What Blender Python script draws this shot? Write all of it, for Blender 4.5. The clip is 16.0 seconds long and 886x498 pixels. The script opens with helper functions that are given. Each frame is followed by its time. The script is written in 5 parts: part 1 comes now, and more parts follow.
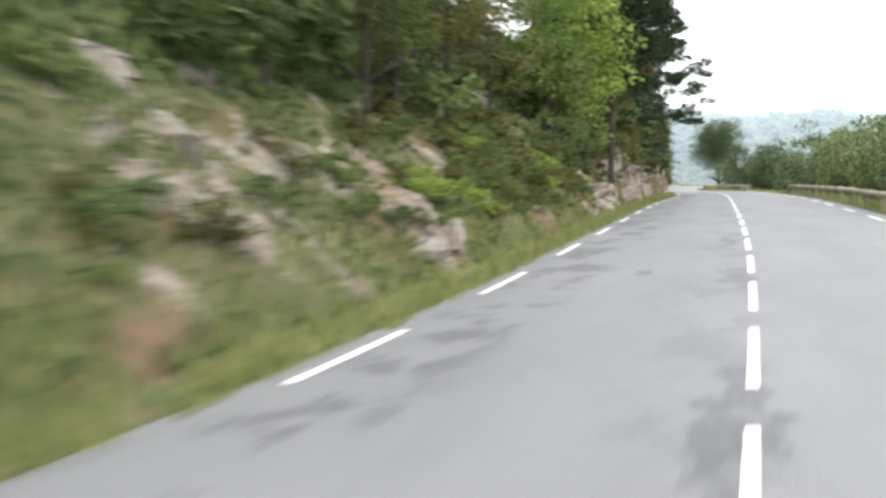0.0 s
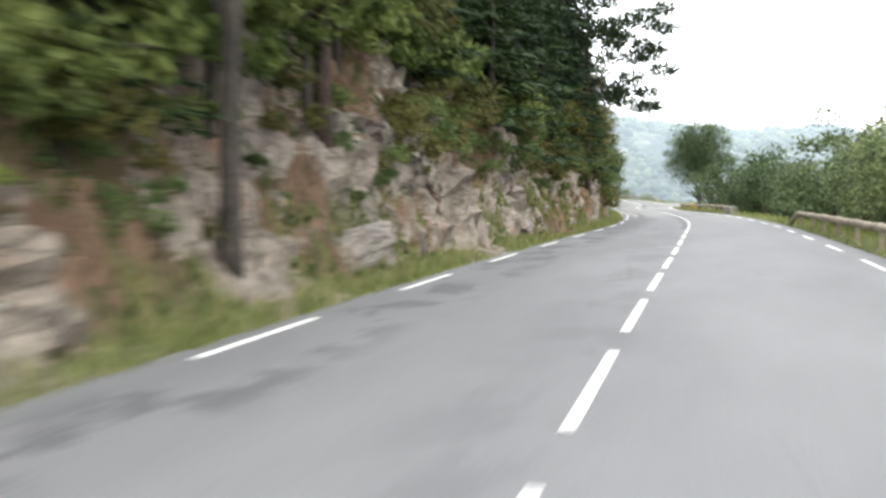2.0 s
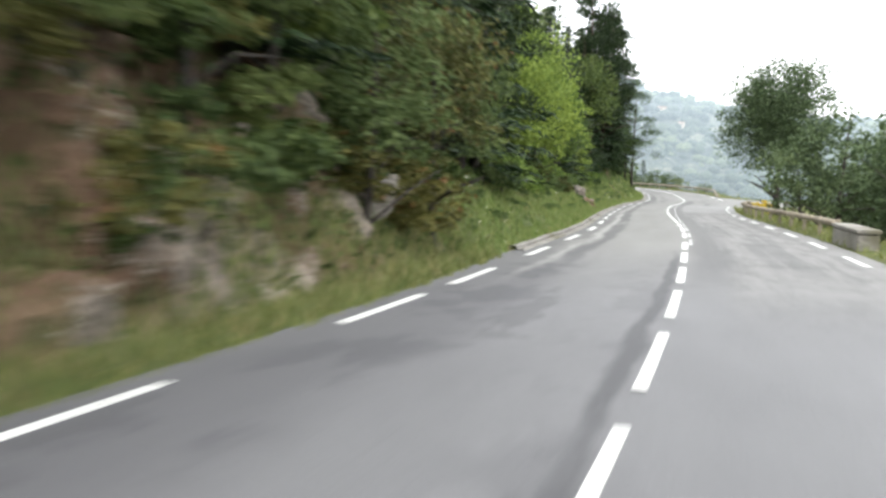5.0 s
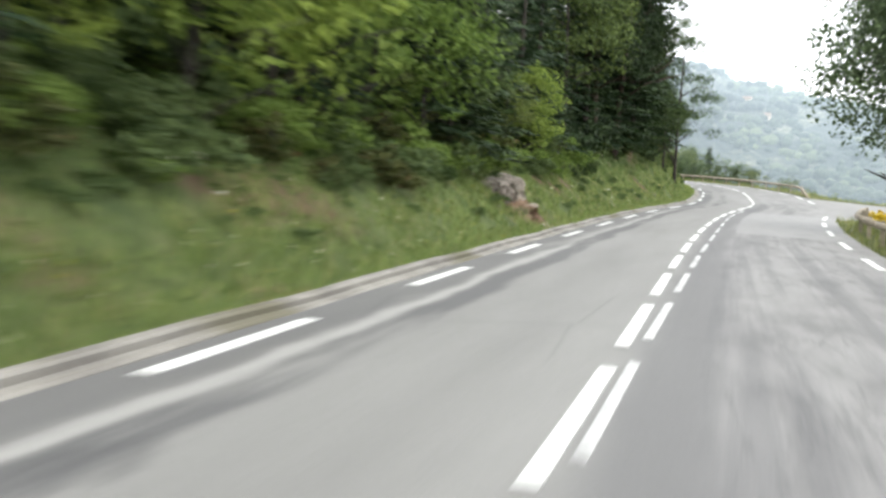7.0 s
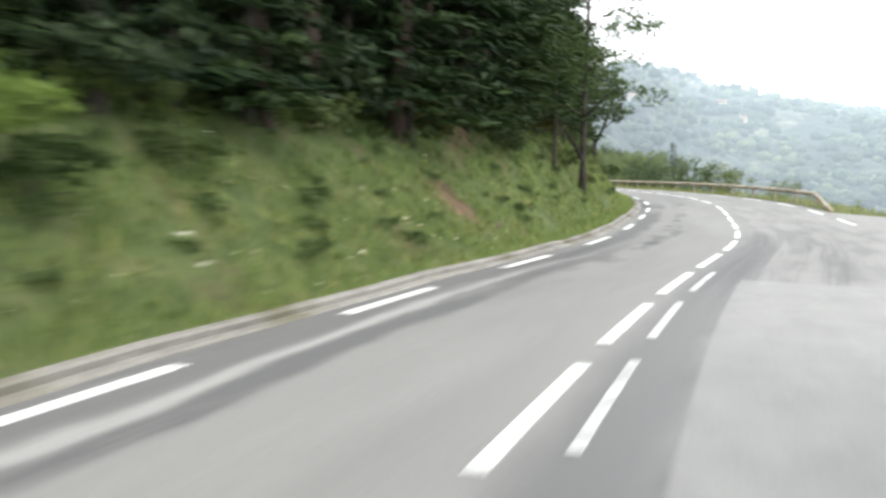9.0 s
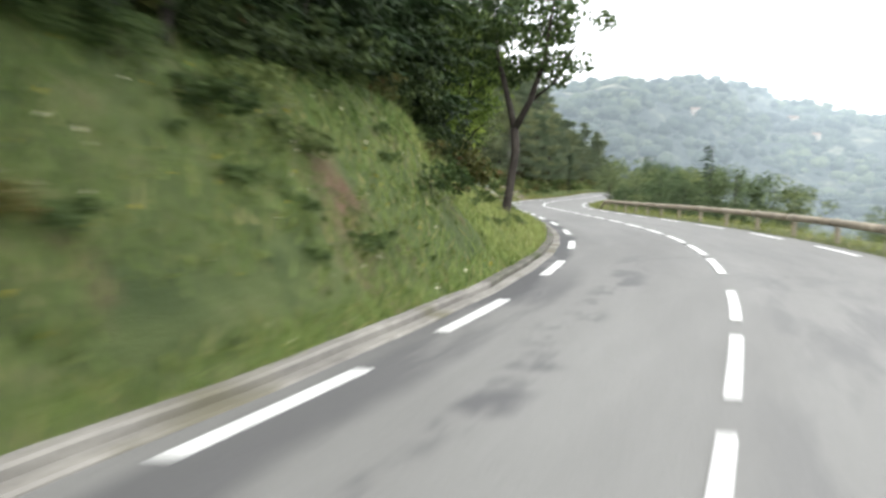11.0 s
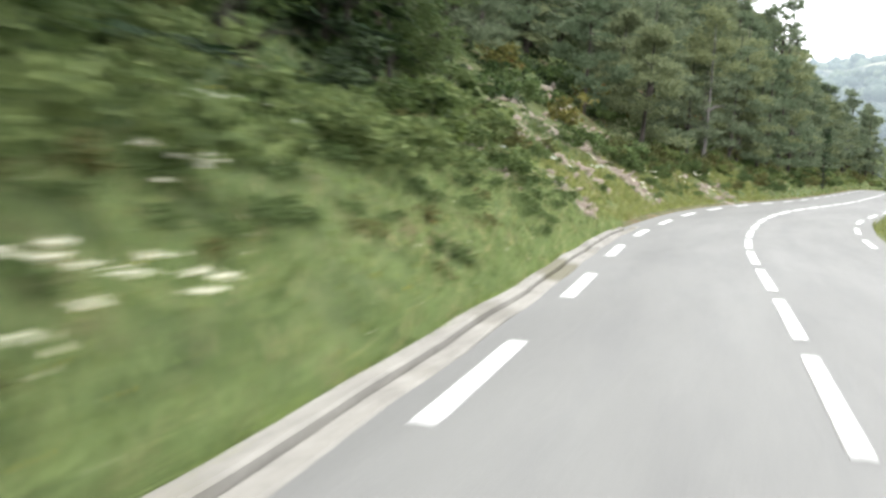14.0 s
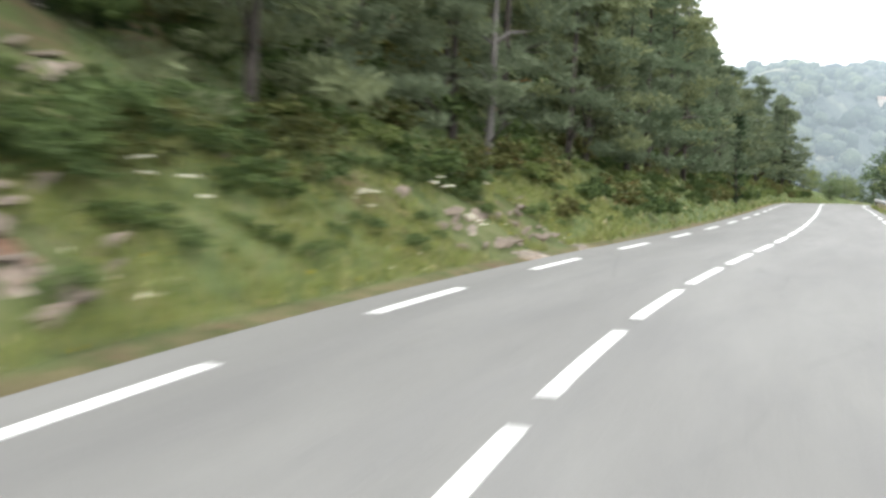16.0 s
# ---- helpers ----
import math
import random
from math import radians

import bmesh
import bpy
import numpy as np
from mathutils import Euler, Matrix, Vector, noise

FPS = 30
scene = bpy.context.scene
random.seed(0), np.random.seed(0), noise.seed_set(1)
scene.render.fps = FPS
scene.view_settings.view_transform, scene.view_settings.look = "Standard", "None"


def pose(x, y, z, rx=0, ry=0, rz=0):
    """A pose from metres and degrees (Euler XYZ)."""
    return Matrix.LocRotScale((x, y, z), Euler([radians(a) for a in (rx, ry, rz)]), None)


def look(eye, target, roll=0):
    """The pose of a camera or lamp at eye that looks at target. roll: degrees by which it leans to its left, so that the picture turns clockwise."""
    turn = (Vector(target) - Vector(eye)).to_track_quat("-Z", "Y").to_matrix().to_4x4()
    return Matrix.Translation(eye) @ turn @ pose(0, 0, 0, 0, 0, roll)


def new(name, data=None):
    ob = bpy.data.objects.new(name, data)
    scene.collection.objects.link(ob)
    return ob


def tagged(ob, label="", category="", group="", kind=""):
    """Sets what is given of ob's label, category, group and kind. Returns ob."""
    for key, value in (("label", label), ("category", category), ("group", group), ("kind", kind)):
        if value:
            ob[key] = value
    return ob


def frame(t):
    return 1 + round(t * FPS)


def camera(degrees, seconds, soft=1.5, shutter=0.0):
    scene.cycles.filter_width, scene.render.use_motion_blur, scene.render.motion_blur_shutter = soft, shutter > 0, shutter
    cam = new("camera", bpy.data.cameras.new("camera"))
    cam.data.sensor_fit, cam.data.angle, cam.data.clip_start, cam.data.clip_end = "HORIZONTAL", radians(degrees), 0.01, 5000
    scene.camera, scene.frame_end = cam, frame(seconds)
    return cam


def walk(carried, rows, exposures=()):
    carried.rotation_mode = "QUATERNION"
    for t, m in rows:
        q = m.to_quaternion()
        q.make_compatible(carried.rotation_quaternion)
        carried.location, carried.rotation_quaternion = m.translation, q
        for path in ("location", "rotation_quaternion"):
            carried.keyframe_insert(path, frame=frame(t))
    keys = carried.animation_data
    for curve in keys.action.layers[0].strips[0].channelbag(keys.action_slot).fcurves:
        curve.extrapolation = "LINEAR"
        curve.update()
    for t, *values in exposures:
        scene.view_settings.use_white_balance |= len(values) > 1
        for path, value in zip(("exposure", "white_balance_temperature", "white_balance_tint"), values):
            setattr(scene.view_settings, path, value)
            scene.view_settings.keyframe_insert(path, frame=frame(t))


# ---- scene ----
import itertools

cam = camera(44.26, 16.0, soft=2.7, shutter=0.6)
PATH = [
    (0.0, pose(0.077, 2.683, 1.678, 86.52, 1.62, 16.88)),
    (0.5, pose(0.160, 10.705, 1.612, 87.19, 1.44, 15.56)),
    (1.0, pose(0.145, 18.686, 1.651, 87.26, 1.15, 15.92)),
    (1.5, pose(0.108, 26.638, 1.729, 87.09, 0.86, 15.95)),
    (2.0, pose(-0.027, 34.626, 1.780, 86.98, 0.38, 16.61)),
    (2.5, pose(-0.206, 42.722, 1.819, 86.62, -0.14, 17.24)),
    (3.0, pose(-0.506, 50.978, 1.836, 86.45, 0.03, 17.99)),
    (3.5, pose(-0.884, 59.444, 1.818, 86.36, -0.09, 18.85)),
    (4.0, pose(-1.423, 67.985, 1.780, 86.06, -0.53, 19.21)),
    (4.5, pose(-2.120, 76.584, 1.730, 85.97, -1.37, 19.59)),
    (6.8, pose(-6.196, 115.924, 1.474, 85.44, -2.41, 24.70)),
    (7.0, pose(-6.775, 119.501, 1.446, 85.29, -2.69, 24.81)),
    (7.5, pose(-8.154, 128.423, 1.366, 85.18, -3.32, 25.07)),
    (8.0, pose(-9.670, 137.055, 1.282, 85.61, -3.23, 24.89)),
    (8.5, pose(-11.040, 145.374, 1.200, 85.63, -2.73, 23.96)),
    (9.0, pose(-12.195, 153.414, 1.151, 86.22, -0.62, 23.72)),
    (9.5, pose(-13.322, 161.217, 1.130, 86.99, 0.39, 22.01)),
    (10.0, pose(-14.275, 168.950, 1.136, 87.74, 0.74, 22.74)),
    (10.2, pose(-14.669, 172.043, 1.148, 87.70, 0.02, 22.50)),
    (12.3, pose(-23.185, 206.168, 1.614, 85.43, -4.70, 38.29)),
    (12.5, pose(-24.538, 209.236, 1.635, 85.24, -5.74, 38.88)),
    (13.0, pose(-27.979, 216.785, 1.708, 85.46, -5.69, 40.01)),
    (13.5, pose(-31.456, 224.406, 1.795, 85.24, -4.87, 39.63)),
    (14.0, pose(-34.763, 232.183, 1.846, 85.43, -3.92, 39.75)),
    (14.5, pose(-38.104, 239.884, 1.868, 85.81, -2.78, 38.96)),
    (15.0, pose(-41.282, 247.681, 1.903, 85.77, -1.76, 37.82)),
    (15.5, pose(-44.323, 255.522, 1.923, 86.45, -2.00, 36.60)),
    (16.0, pose(-47.207, 263.425, 1.970, 86.95, -1.99, 34.94)),
]
EXPOSURES = [(0, 2.3), (0.5, 2.16), (1, 2.22), (2, 2.34), (2.6, 2.32), (3.5, 2.1), (4.5, 2.21), (7, 2.2), (7.5, 2.3), (8, 1.9), (8.3, 2.0), (8.6, 2.2), (9, 2.26), (9.5, 2.11), (10, 2.03), (12.5, 2.4), (13.2, 2.5), (14, 2.56), (14.6, 2.54), (15.1, 2.36), (16, 2.34)]
walk(cam, PATH, EXPOSURES)

# ---- light ----
SUN_EL, SUN_AZ = 52.0, 215.0
world = bpy.data.worlds.new("hazy_sky")
scene.world = world
world.use_nodes = True
wn, wl_ = world.node_tree.nodes, world.node_tree.links
wn.clear()
w_out, w_bg, w_sky, w_hs = (wn.new(k) for k in ("ShaderNodeOutputWorld", "ShaderNodeBackground", "ShaderNodeTexSky", "ShaderNodeHueSaturation"))
w_sky.sky_type, w_sky.sun_disc = "NISHITA", False
w_sky.sun_elevation, w_sky.sun_rotation = radians(SUN_EL), radians(SUN_AZ)
w_sky.air_density, w_sky.dust_density, w_sky.ozone_density = 1.0, 3.0, 1.0
w_hs.inputs["Saturation"].default_value = 0.35
w_mix = wn.new("ShaderNodeMix")
w_mix.data_type = "RGBA"
w_mix.inputs[0].default_value = 0.8
w_mix.inputs[7].default_value = (5.6, 5.75, 5.9, 1)  # bright even cloud
w_bg.inputs["Strength"].default_value = 0.1
wl_.new(w_sky.outputs[0], w_hs.inputs["Color"])
wl_.new(w_hs.outputs[0], w_mix.inputs[6])
wl_.new(w_mix.outputs[2], w_bg.inputs[0])
wl_.new(w_bg.outputs[0], w_out.inputs[0])
sun = new("sun", bpy.data.lights.new("sun", "SUN"))
sun.data.energy, sun.data.angle, sun.data.color = 0.5, radians(25), (1.0, 0.97, 0.92)
sun.matrix_world = look((0, 0, 100), (-math.sin(radians(SUN_AZ)) * 50 * -1, -math.cos(radians(SUN_AZ)) * 50, 100 - 50 * math.tan(radians(SUN_EL))))
scene.view_settings.exposure = 2.1

# ---- the road's line ----
DS = 0.5
KAP = [.00141, .00147, .00127, .00164, .00102, .00033, -.00056, .00104, -.00052, .00242, .00337, .00273,
       .00047, .00335, .00093, -.00141, -.00195, -.00342, -.00771, .01568, -.00079, .01038, .01110, .00671,
       -.00041, -.00217, .00305, -.00716, -.00448, -.01138, -.00303, .00275, .00140, .00056, .00061, .00063,
       .00000, -.00300, -.00650, -.00950, -.01050, -.01050, -.00900, -.00700]
ZED = [0.438, 0.188, 0.338, 0.428, 0.360, 0.214, 0.108, -0.055, -0.235, -0.272, -0.139, 0.205, 0.402, 0.461, 0.557, 0.838, 1.107, 1.417, 1.737, 1.997, 2.047, 1.967]
W_AT = [0, 60, 120, 180, 240, 300]
W_LEFT, W_RIGHT = [3.570, 3.561, 2.903, 3.072, 2.309, 2.829], [3.866, 3.738, 3.530, 3.947, 2.906, 3.060]
SG = np.arange(-10.0, 420.25, DS)
_k = np.interp(SG, np.arange(-10, 421, 10), KAP)
TH = np.concatenate([[0], np.cumsum((_k[1:] + _k[:-1]) / 2 * DS)])
TH -= np.interp(0, SG, TH)
_m = (TH[1:] + TH[:-1]) / 2
PX = np.concatenate([[0], np.cumsum(-np.sin(_m) * DS)])
PY = np.concatenate([[0], np.cumsum(np.cos(_m) * DS)])
PX -= np.interp(0, SG, PX)
PY -= np.interp(0, SG, PY)
_zk = np.arange(-10, 411, 20.0)
_i = np.clip(((SG + 10) / 20).astype(int), 0, len(_zk) - 2)
_u, _v, _g = (SG - _zk[_i]) / 20, np.array(ZED), np.gradient(np.array(ZED))
PZ = (2 * _u**3 - 3 * _u**2 + 1) * _v[_i] + (_u**3 - 2 * _u**2 + _u) * _g[_i] + (-2 * _u**3 + 3 * _u**2) * _v[_i + 1] + (_u**3 - _u**2) * _g[_i + 1]
# straight run-in behind the start
_n = np.arange(-90.0, -10.0, DS)
PX = np.concatenate([PX[0] - (_n[-1] + DS - _n) * -math.sin(TH[0]) , PX])
PY = np.concatenate([PY[0] - (_n[-1] + DS - _n) * math.cos(TH[0]), PY])
PZ = np.concatenate([np.full(len(_n), PZ[0]), PZ])
TH = np.concatenate([np.full(len(_n), TH[0]), TH])
SG = np.concatenate([_n, SG])
S_MIN, S_MAX = -60.0, 410.0


def w_left(s):
    return np.interp(s, W_AT, W_LEFT)


def w_right(s):
    return np.interp(s, W_AT, W_RIGHT)


def at(s, d):
    """x and y at s metres along the centre line and d metres to its right."""
    h = np.interp(s, SG, TH)
    return np.interp(s, SG, PX) + d * np.cos(h), np.interp(s, SG, PY) + d * np.sin(h)


def road_z(s, d=0.0):
    return np.interp(s, SG, PZ) - 0.02 * np.abs(d)


def heading(s):
    return math.degrees(float(np.interp(s, SG, TH)))


def fbm(x, y, z=0.0, octaves=4, scale=1.0):
    """Layered noise over arrays."""
    out = np.zeros(np.shape(x))
    amp, f = 1.0, scale
    flat = [np.ravel(np.broadcast_to(a, np.shape(x))) for a in (x, y, np.asarray(z, float))]
    for o in range(octaves):
        vals = np.fromiter((noise.noise((a * f + 7.3 * o, b * f - 3.1 * o, c * f)) for a, b, c in zip(*flat)), float, len(flat[0]))
        out += amp * vals.reshape(np.shape(x))
        amp, f = amp * 0.5, f * 2.1
    return out


# bank on the hill side: face slope, face height, slope above
B_AT = [-60, 10, 30, 45, 55, 75, 95, 104, 118, 150, 178, 188, 205, 213, 240, 270, 300, 340, 370, 388, 410]
B_FACE = [1.2, 1.1, 1.2, 1.5, 2.4, 2.6, 2.6, 1.2, .72, .75, .85, 1.45, 1.45, .62, .62, .72, .72, .75, .8, .6, .2]
B_HIGH = [3, 2.4, 2.6, 3.0, 4.2, 4.6, 4.8, 3.0, 2.4, 2.6, 2.6, 2.6, 2.6, 2.2, 2.4, 3.0, 3.0, 3.0, 3.5, 2.5, .3]
B_TOP = [.8, .8, .8, .85, .8, .8, .8, .8, .75, .7, .7, .7, .7, .7, .75, .8, .8, .85, 1.0, .7, -.25]
VERGE = 0.55


def left_edge(s):
    return w_left(s) + np.interp(s, [95, 112], [0.35, 0.66])


def bank_z(s, e):
    """Height over the road of the hill-side bank, e metres outside the paved edge, without relief."""
    fs, fh, top = (np.interp(s, B_AT, v) for v in (B_FACE, B_HIGH, B_TOP))
    run = fh / fs
    f = np.clip(e - VERGE, 0, None)
    face = np.minimum(f, run) * fs
    above = np.clip(f - run, 0, None)
    up = top * above * np.exp(-above / 140)
    return 0.12 * np.clip(e, 0, VERGE) / VERGE + face + up


def bank_point(s, e):
    d = -(left_edge(s) + e)
    x, y = at(s, d)
    return float(x), float(y), float(road_z(s, left_edge(s)) + bank_z(s, e))


def right_z(s, e):
    """Height over the road of the valley side."""
    return 0.03 * np.clip(e, 0, 1) - 0.38 * np.clip(e - 1.6, 0, None) * np.exp(-np.clip(e - 1.6, 0, None) / 160)


def right_point(s, e):
    d = w_right(s) + 0.5 + e
    x, y = at(s, d)
    return float(x), float(y), float(road_z(s, w_right(s)) + right_z(s, e))


# ---- materials ----
def material(name):
    m = bpy.data.materials.new(name)
    m.use_nodes = True
    t = m.node_tree
    return m, t.nodes, t.links, t.nodes["Principled BSDF"]


def ramp(nodes, links, src, stops):
    r = nodes.new("ShaderNodeValToRGB")
    while len(r.color_ramp.elements) < len(stops):
        r.color_ramp.elements.new(0.5)
    for el, (p, c) in zip(r.color_ramp.elements, stops):
        el.position, el.color = p, (*c, 1)
    links.new(src, r.inputs[0])
    return r.outputs[0]


def tex(nodes, links, scale, detail=6, rough=0.6, coord="Object", vec=None):
    t = nodes.new("ShaderNodeTexNoise")
    t.inputs["Scale"].default_value, t.inputs["Detail"].default_value, t.inputs["Roughness"].default_value = scale, detail, rough
    if vec is None:
        c = nodes.new("ShaderNodeTexCoord")
        vec = c.outputs[coord]
    links.new(vec, t.inputs["Vector"])
    return t.outputs["Fac"]


def mix(nodes, links, fac, a, b, mode="MIX"):
    m = nodes.new("ShaderNodeMix")
    m.data_type, m.blend_type = "RGBA", mode
    for sock, v in ((m.inputs[0], fac), (m.inputs[6], a), (m.inputs[7], b)):
        if isinstance(v, (int, float)):
            sock.default_value = v
        elif isinstance(v, tuple):
            sock.default_value = (*v, 1)
        else:
            links.new(v, sock)
    return m.outputs[2]


def maths(nodes, links, op, a, b=0.0, clamp=False):
    m = nodes.new("ShaderNodeMath")
    m.operation, m.use_clamp = op, clamp
    for sock, v in zip(m.inputs, (a, b)):
        if isinstance(v, (int, float)):
            sock.default_value = v
        else:
            links.new(v, sock)
    return m.outputs[0]


def bump(nodes, links, bsdf, height, strength, dist):
    b = nodes.new("ShaderNodeBump")
    b.inputs["Strength"].default_value, b.inputs["Distance"].default_value = strength, dist
    links.new(height, b.inputs["Height"])
    links.new(b.outputs[0], bsdf.inputs["Normal"])


def surface(name, dark, light, scale, fine, rough=0.85, strength=0.4, dist=0.02, third=None):
    """Two-scale noise colour with fine relief."""
    m, n, l, p = material(name)
    big, small = tex(n, l, scale), tex(n, l, fine, 4)
    col = ramp(n, l, big, [(0.3, dark), (0.7, light)])
    grain = ramp(n, l, small, [(0.3, (0.62, 0.62, 0.62)), (0.7, (1.25, 1.25, 1.25))])
    col = mix(n, l, 1.0, col, grain, "MULTIPLY")
    if third:
        col = mix(n, l, ramp(n, l, tex(n, l, scale * 0.37, 3), [(0.52, (0, 0, 0)), (0.62, (1, 1, 1))]), col, third)
    l.new(col, p.inputs["Base Color"])
    p.inputs["Roughness"].default_value = rough
    p.inputs["Specular IOR Level"].default_value = 0.25
    bump(n, l, p, small, strength, dist)
    return m


def leaf_material(name, dark, light, warm=None, trans=0.3):
    """Leaves: colour by plant and by leaf, some light let through."""
    m, n, l, p = material(name)
    geo, info = n.new("ShaderNodeNewGeometry"), n.new("ShaderNodeObjectInfo")
    col = ramp(n, l, geo.outputs["Random Per Island"], [(0.0, dark), (1.0, light)])
    if warm:
        col = mix(n, l, ramp(n, l, geo.outputs["Random Per Island"], [(0.955, (0, 0, 0)), (0.965, (1, 1, 1))]), col, warm)
    tint = ramp(n, l, info.outputs["Random"], [(0.0, (0.72, 0.8, 0.75)), (0.5, (1.0, 1.0, 1.0)), (1.0, (1.3, 1.2, 0.95))])
    col = mix(n, l, 1.0, col, tint, "MULTIPLY")
    l.new(col, p.inputs["Base Color"])
    p.inputs["Roughness"].default_value = 0.6
    p.inputs["Specular IOR Level"].default_value = 0.2
    tr, ms = n.new("ShaderNodeBsdfTranslucent"), n.new("ShaderNodeMixShader")
    l.new(col, tr.inputs[0])
    ms.inputs[0].default_value = trans
    l.new(p.outputs[0], ms.inputs[1])
    l.new(tr.outputs[0], ms.inputs[2])
    l.new(ms.outputs[0], n["Material Output"].inputs[0])
    return m


def asphalt_material():
    """Old pale asphalt; the UV map holds metres across and along the road."""
    m, n, l, p = material("worn_asphalt")
    uv = n.new("ShaderNodeUVMap")
    uv.uv_map = "along"
    sep = n.new("ShaderNodeSeparateXYZ")
    l.new(uv.outputs[0], sep.inputs[0])
    d, s = sep.outputs[0], sep.outputs[1]

    def stretched(sx, sy, scale, detail=5):
        mp = n.new("ShaderNodeMapping")
        mp.inputs["Scale"].default_value = (sx, sy, 1)
        l.new(uv.outputs[0], mp.inputs[0])
        return tex(n, l, scale, detail, 0.6, vec=mp.outputs[0])

    def band(v, lo, hi, soft):
        r = n.new("ShaderNodeMapRange")
        r.interpolation_type = "SMOOTHSTEP"
        r.inputs[1].default_value, r.inputs[2].default_value = lo - soft, lo + soft
        l.new(v, r.inputs[0])
        q = n.new("ShaderNodeMapRange")
        q.interpolation_type = "SMOOTHSTEP"
        q.inputs[1].default_value, q.inputs[2].default_value, q.inputs[3].default_value, q.inputs[4].default_value = hi - soft, hi + soft, 1, 0
        l.new(v, q.inputs[0])
        return maths(n, l, "MULTIPLY", r.outputs[0], q.outputs[0])

    uv2 = n.new("ShaderNodeUVMap")
    uv2.uv_map = "from_edge"
    sep2 = n.new("ShaderNodeSeparateXYZ")
    l.new(uv2.outputs[0], sep2.inputs[0])
    wander = maths(n, l, "MULTIPLY", maths(n, l, "SUBTRACT", stretched(0.6, 0.22, 1.0, 5), 0.5), 0.8)
    f = maths(n, l, "ADD", sep2.outputs[0], wander)
    dw = maths(n, l, "ADD", d, maths(n, l, "MULTIPLY", wander, 0.7))

    def lay(col, mask, share, paint):
        return mix(n, l, maths(n, l, "MULTIPLY", mask, share), col, paint)

    def times(*v):
        out = v[0]
        for w in v[1:]:
            out = maths(n, l, "MULTIPLY", out, w)
        return out

    base = ramp(n, l, stretched(1, 0.25, 0.5), [(0.3, (0.145, 0.145, 0.15)), (0.7, (0.19, 0.19, 0.195))])
    # paler, older stretch further on
    late = n.new("ShaderNodeMapRange")
    late.inputs[1].default_value, late.inputs[2].default_value = 98, 112
    l.new(s, late.inputs[0])
    beyond = n.new("ShaderNodeMapRange")
    beyond.inputs[1].default_value, beyond.inputs[2].default_value, beyond.inputs[3].default_value, beyond.inputs[4].default_value = 196, 212, 1.0, .84
    l.new(s, beyond.inputs[0])
    pale = ramp(n, l, stretched(1, 0.12, 0.7), [(0.3, (0.172, 0.17, 0.161)), (0.72, (0.228, 0.226, 0.214))])
    col = mix(n, l, late.outputs[0], base, mix(n, l, 1.0, pale, beyond.outputs[0], "MULTIPLY"))
    # tar-dark and scrubbed-pale streaks that follow the hill-side edge
    ragged = ramp(n, l, stretched(0.8, 0.10, 1.3, 7), [(0.34, (0, 0, 0)), (0.47, (1, 1, 1))])
    broken = ramp(n, l, stretched(1.0, 0.5, 1.1, 6), [(0.50, (0, 0, 0)), (0.57, (1, 1, 1))])
    early, middle, bend = band(s, -80, 106, 4), band(s, 104, 176, 6), band(s, 172, 400, 6)
    col = lay(col, times(broken, band(f, .05, 1.3, .35), early), .6, (0.06, 0.06, 0.065))
    col = lay(col, times(band(f, -.4, 1.3, .4), band(s, 76, 103, 6)), .6, (0.085, 0.085, 0.09))
    col = lay(col, times(ragged, band(dw, -.27, -.1, .05), band(s, 77, 108, 3)), .75, (0.06, 0.06, 0.064))
    col = lay(col, times(broken, band(dw, -.9, .1, .4), early), .3, (0.08, 0.08, 0.085))
    col = lay(col, times(ragged, band(f, -.6, .35, .12), middle), .42, (0.06, 0.06, 0.065))
    col = lay(col, times(ragged, band(f, .42, .62, .08), middle), .8, (0.32, 0.315, 0.30))
    col = lay(col, times(ragged, band(f, .66, 1.05, .1), middle), .62, (0.05, 0.05, 0.055))
    col = lay(col, times(ragged, band(f, -.5, .08, .1), band(s, 196, 230, 7)), .8, (0.04, 0.04, 0.043))
    col = lay(col, times(ragged, band(f, .0, .6, .15), band(s, 172, 204, 5)), .6, (0.05, 0.05, 0.055))
    col = lay(col, times(broken, band(f, 1.0, 1.5, .15), band(s, 172, 206, 6)), .7, (0.06, 0.06, 0.065))
    mottle = ramp(n, l, stretched(1.1, .16, 1.5, 7), [(0.47, (0, 0, 0)), (0.60, (1, 1, 1))])
    col = lay(col, times(mottle, band(d, .3, 4.0, .4), band(s, 170, 206, 5)), .4, (0.085, 0.085, 0.09))
    col = lay(col, times(mottle, band(d, -2.4, 3.0, .5), band(s, 206, 420, 6)), .16, (0.10, 0.10, 0.105))
    # scrubbed, patched lane on the valley side in the middle stretch
    lane = times(band(dw, 0.75, 4.6, 0.15), band(s, 100, 172, 6))
    scuff = ramp(n, l, stretched(1.0, 0.26, 2.0, 10), [(0.34, (0.135, 0.133, 0.13)), (0.47, (0.188, 0.185, 0.18)), (0.64, (0.228, 0.224, 0.217))])
    col = lay(col, lane, .9, scuff)
    col = lay(col, times(band(dw, .15, .85, .2), band(s, 102, 182, 5)), .58, (0.085, 0.085, 0.088))
    tracks = ramp(n, l, stretched(2.4, .05, 1.0, 7), [(.46, (0, 0, 0)), (.58, (1, 1, 1))])
    col = lay(col, times(tracks, band(d, .5, 3.4, .3), band(s, 104, 153, 4)), .42, (0.08, 0.08, 0.083))
    col = lay(col, times(tracks, band(d, .2, 2.4, .3), band(s, 168, 184, 4)), .55, (0.07, 0.07, 0.073))
    seams = ramp(n, l, stretched(2.2, .3, 1.0, 8), [(.485, (0, 0, 0)), (.497, (1, 1, 1)), (.503, (1, 1, 1)), (.515, (0, 0, 0))])
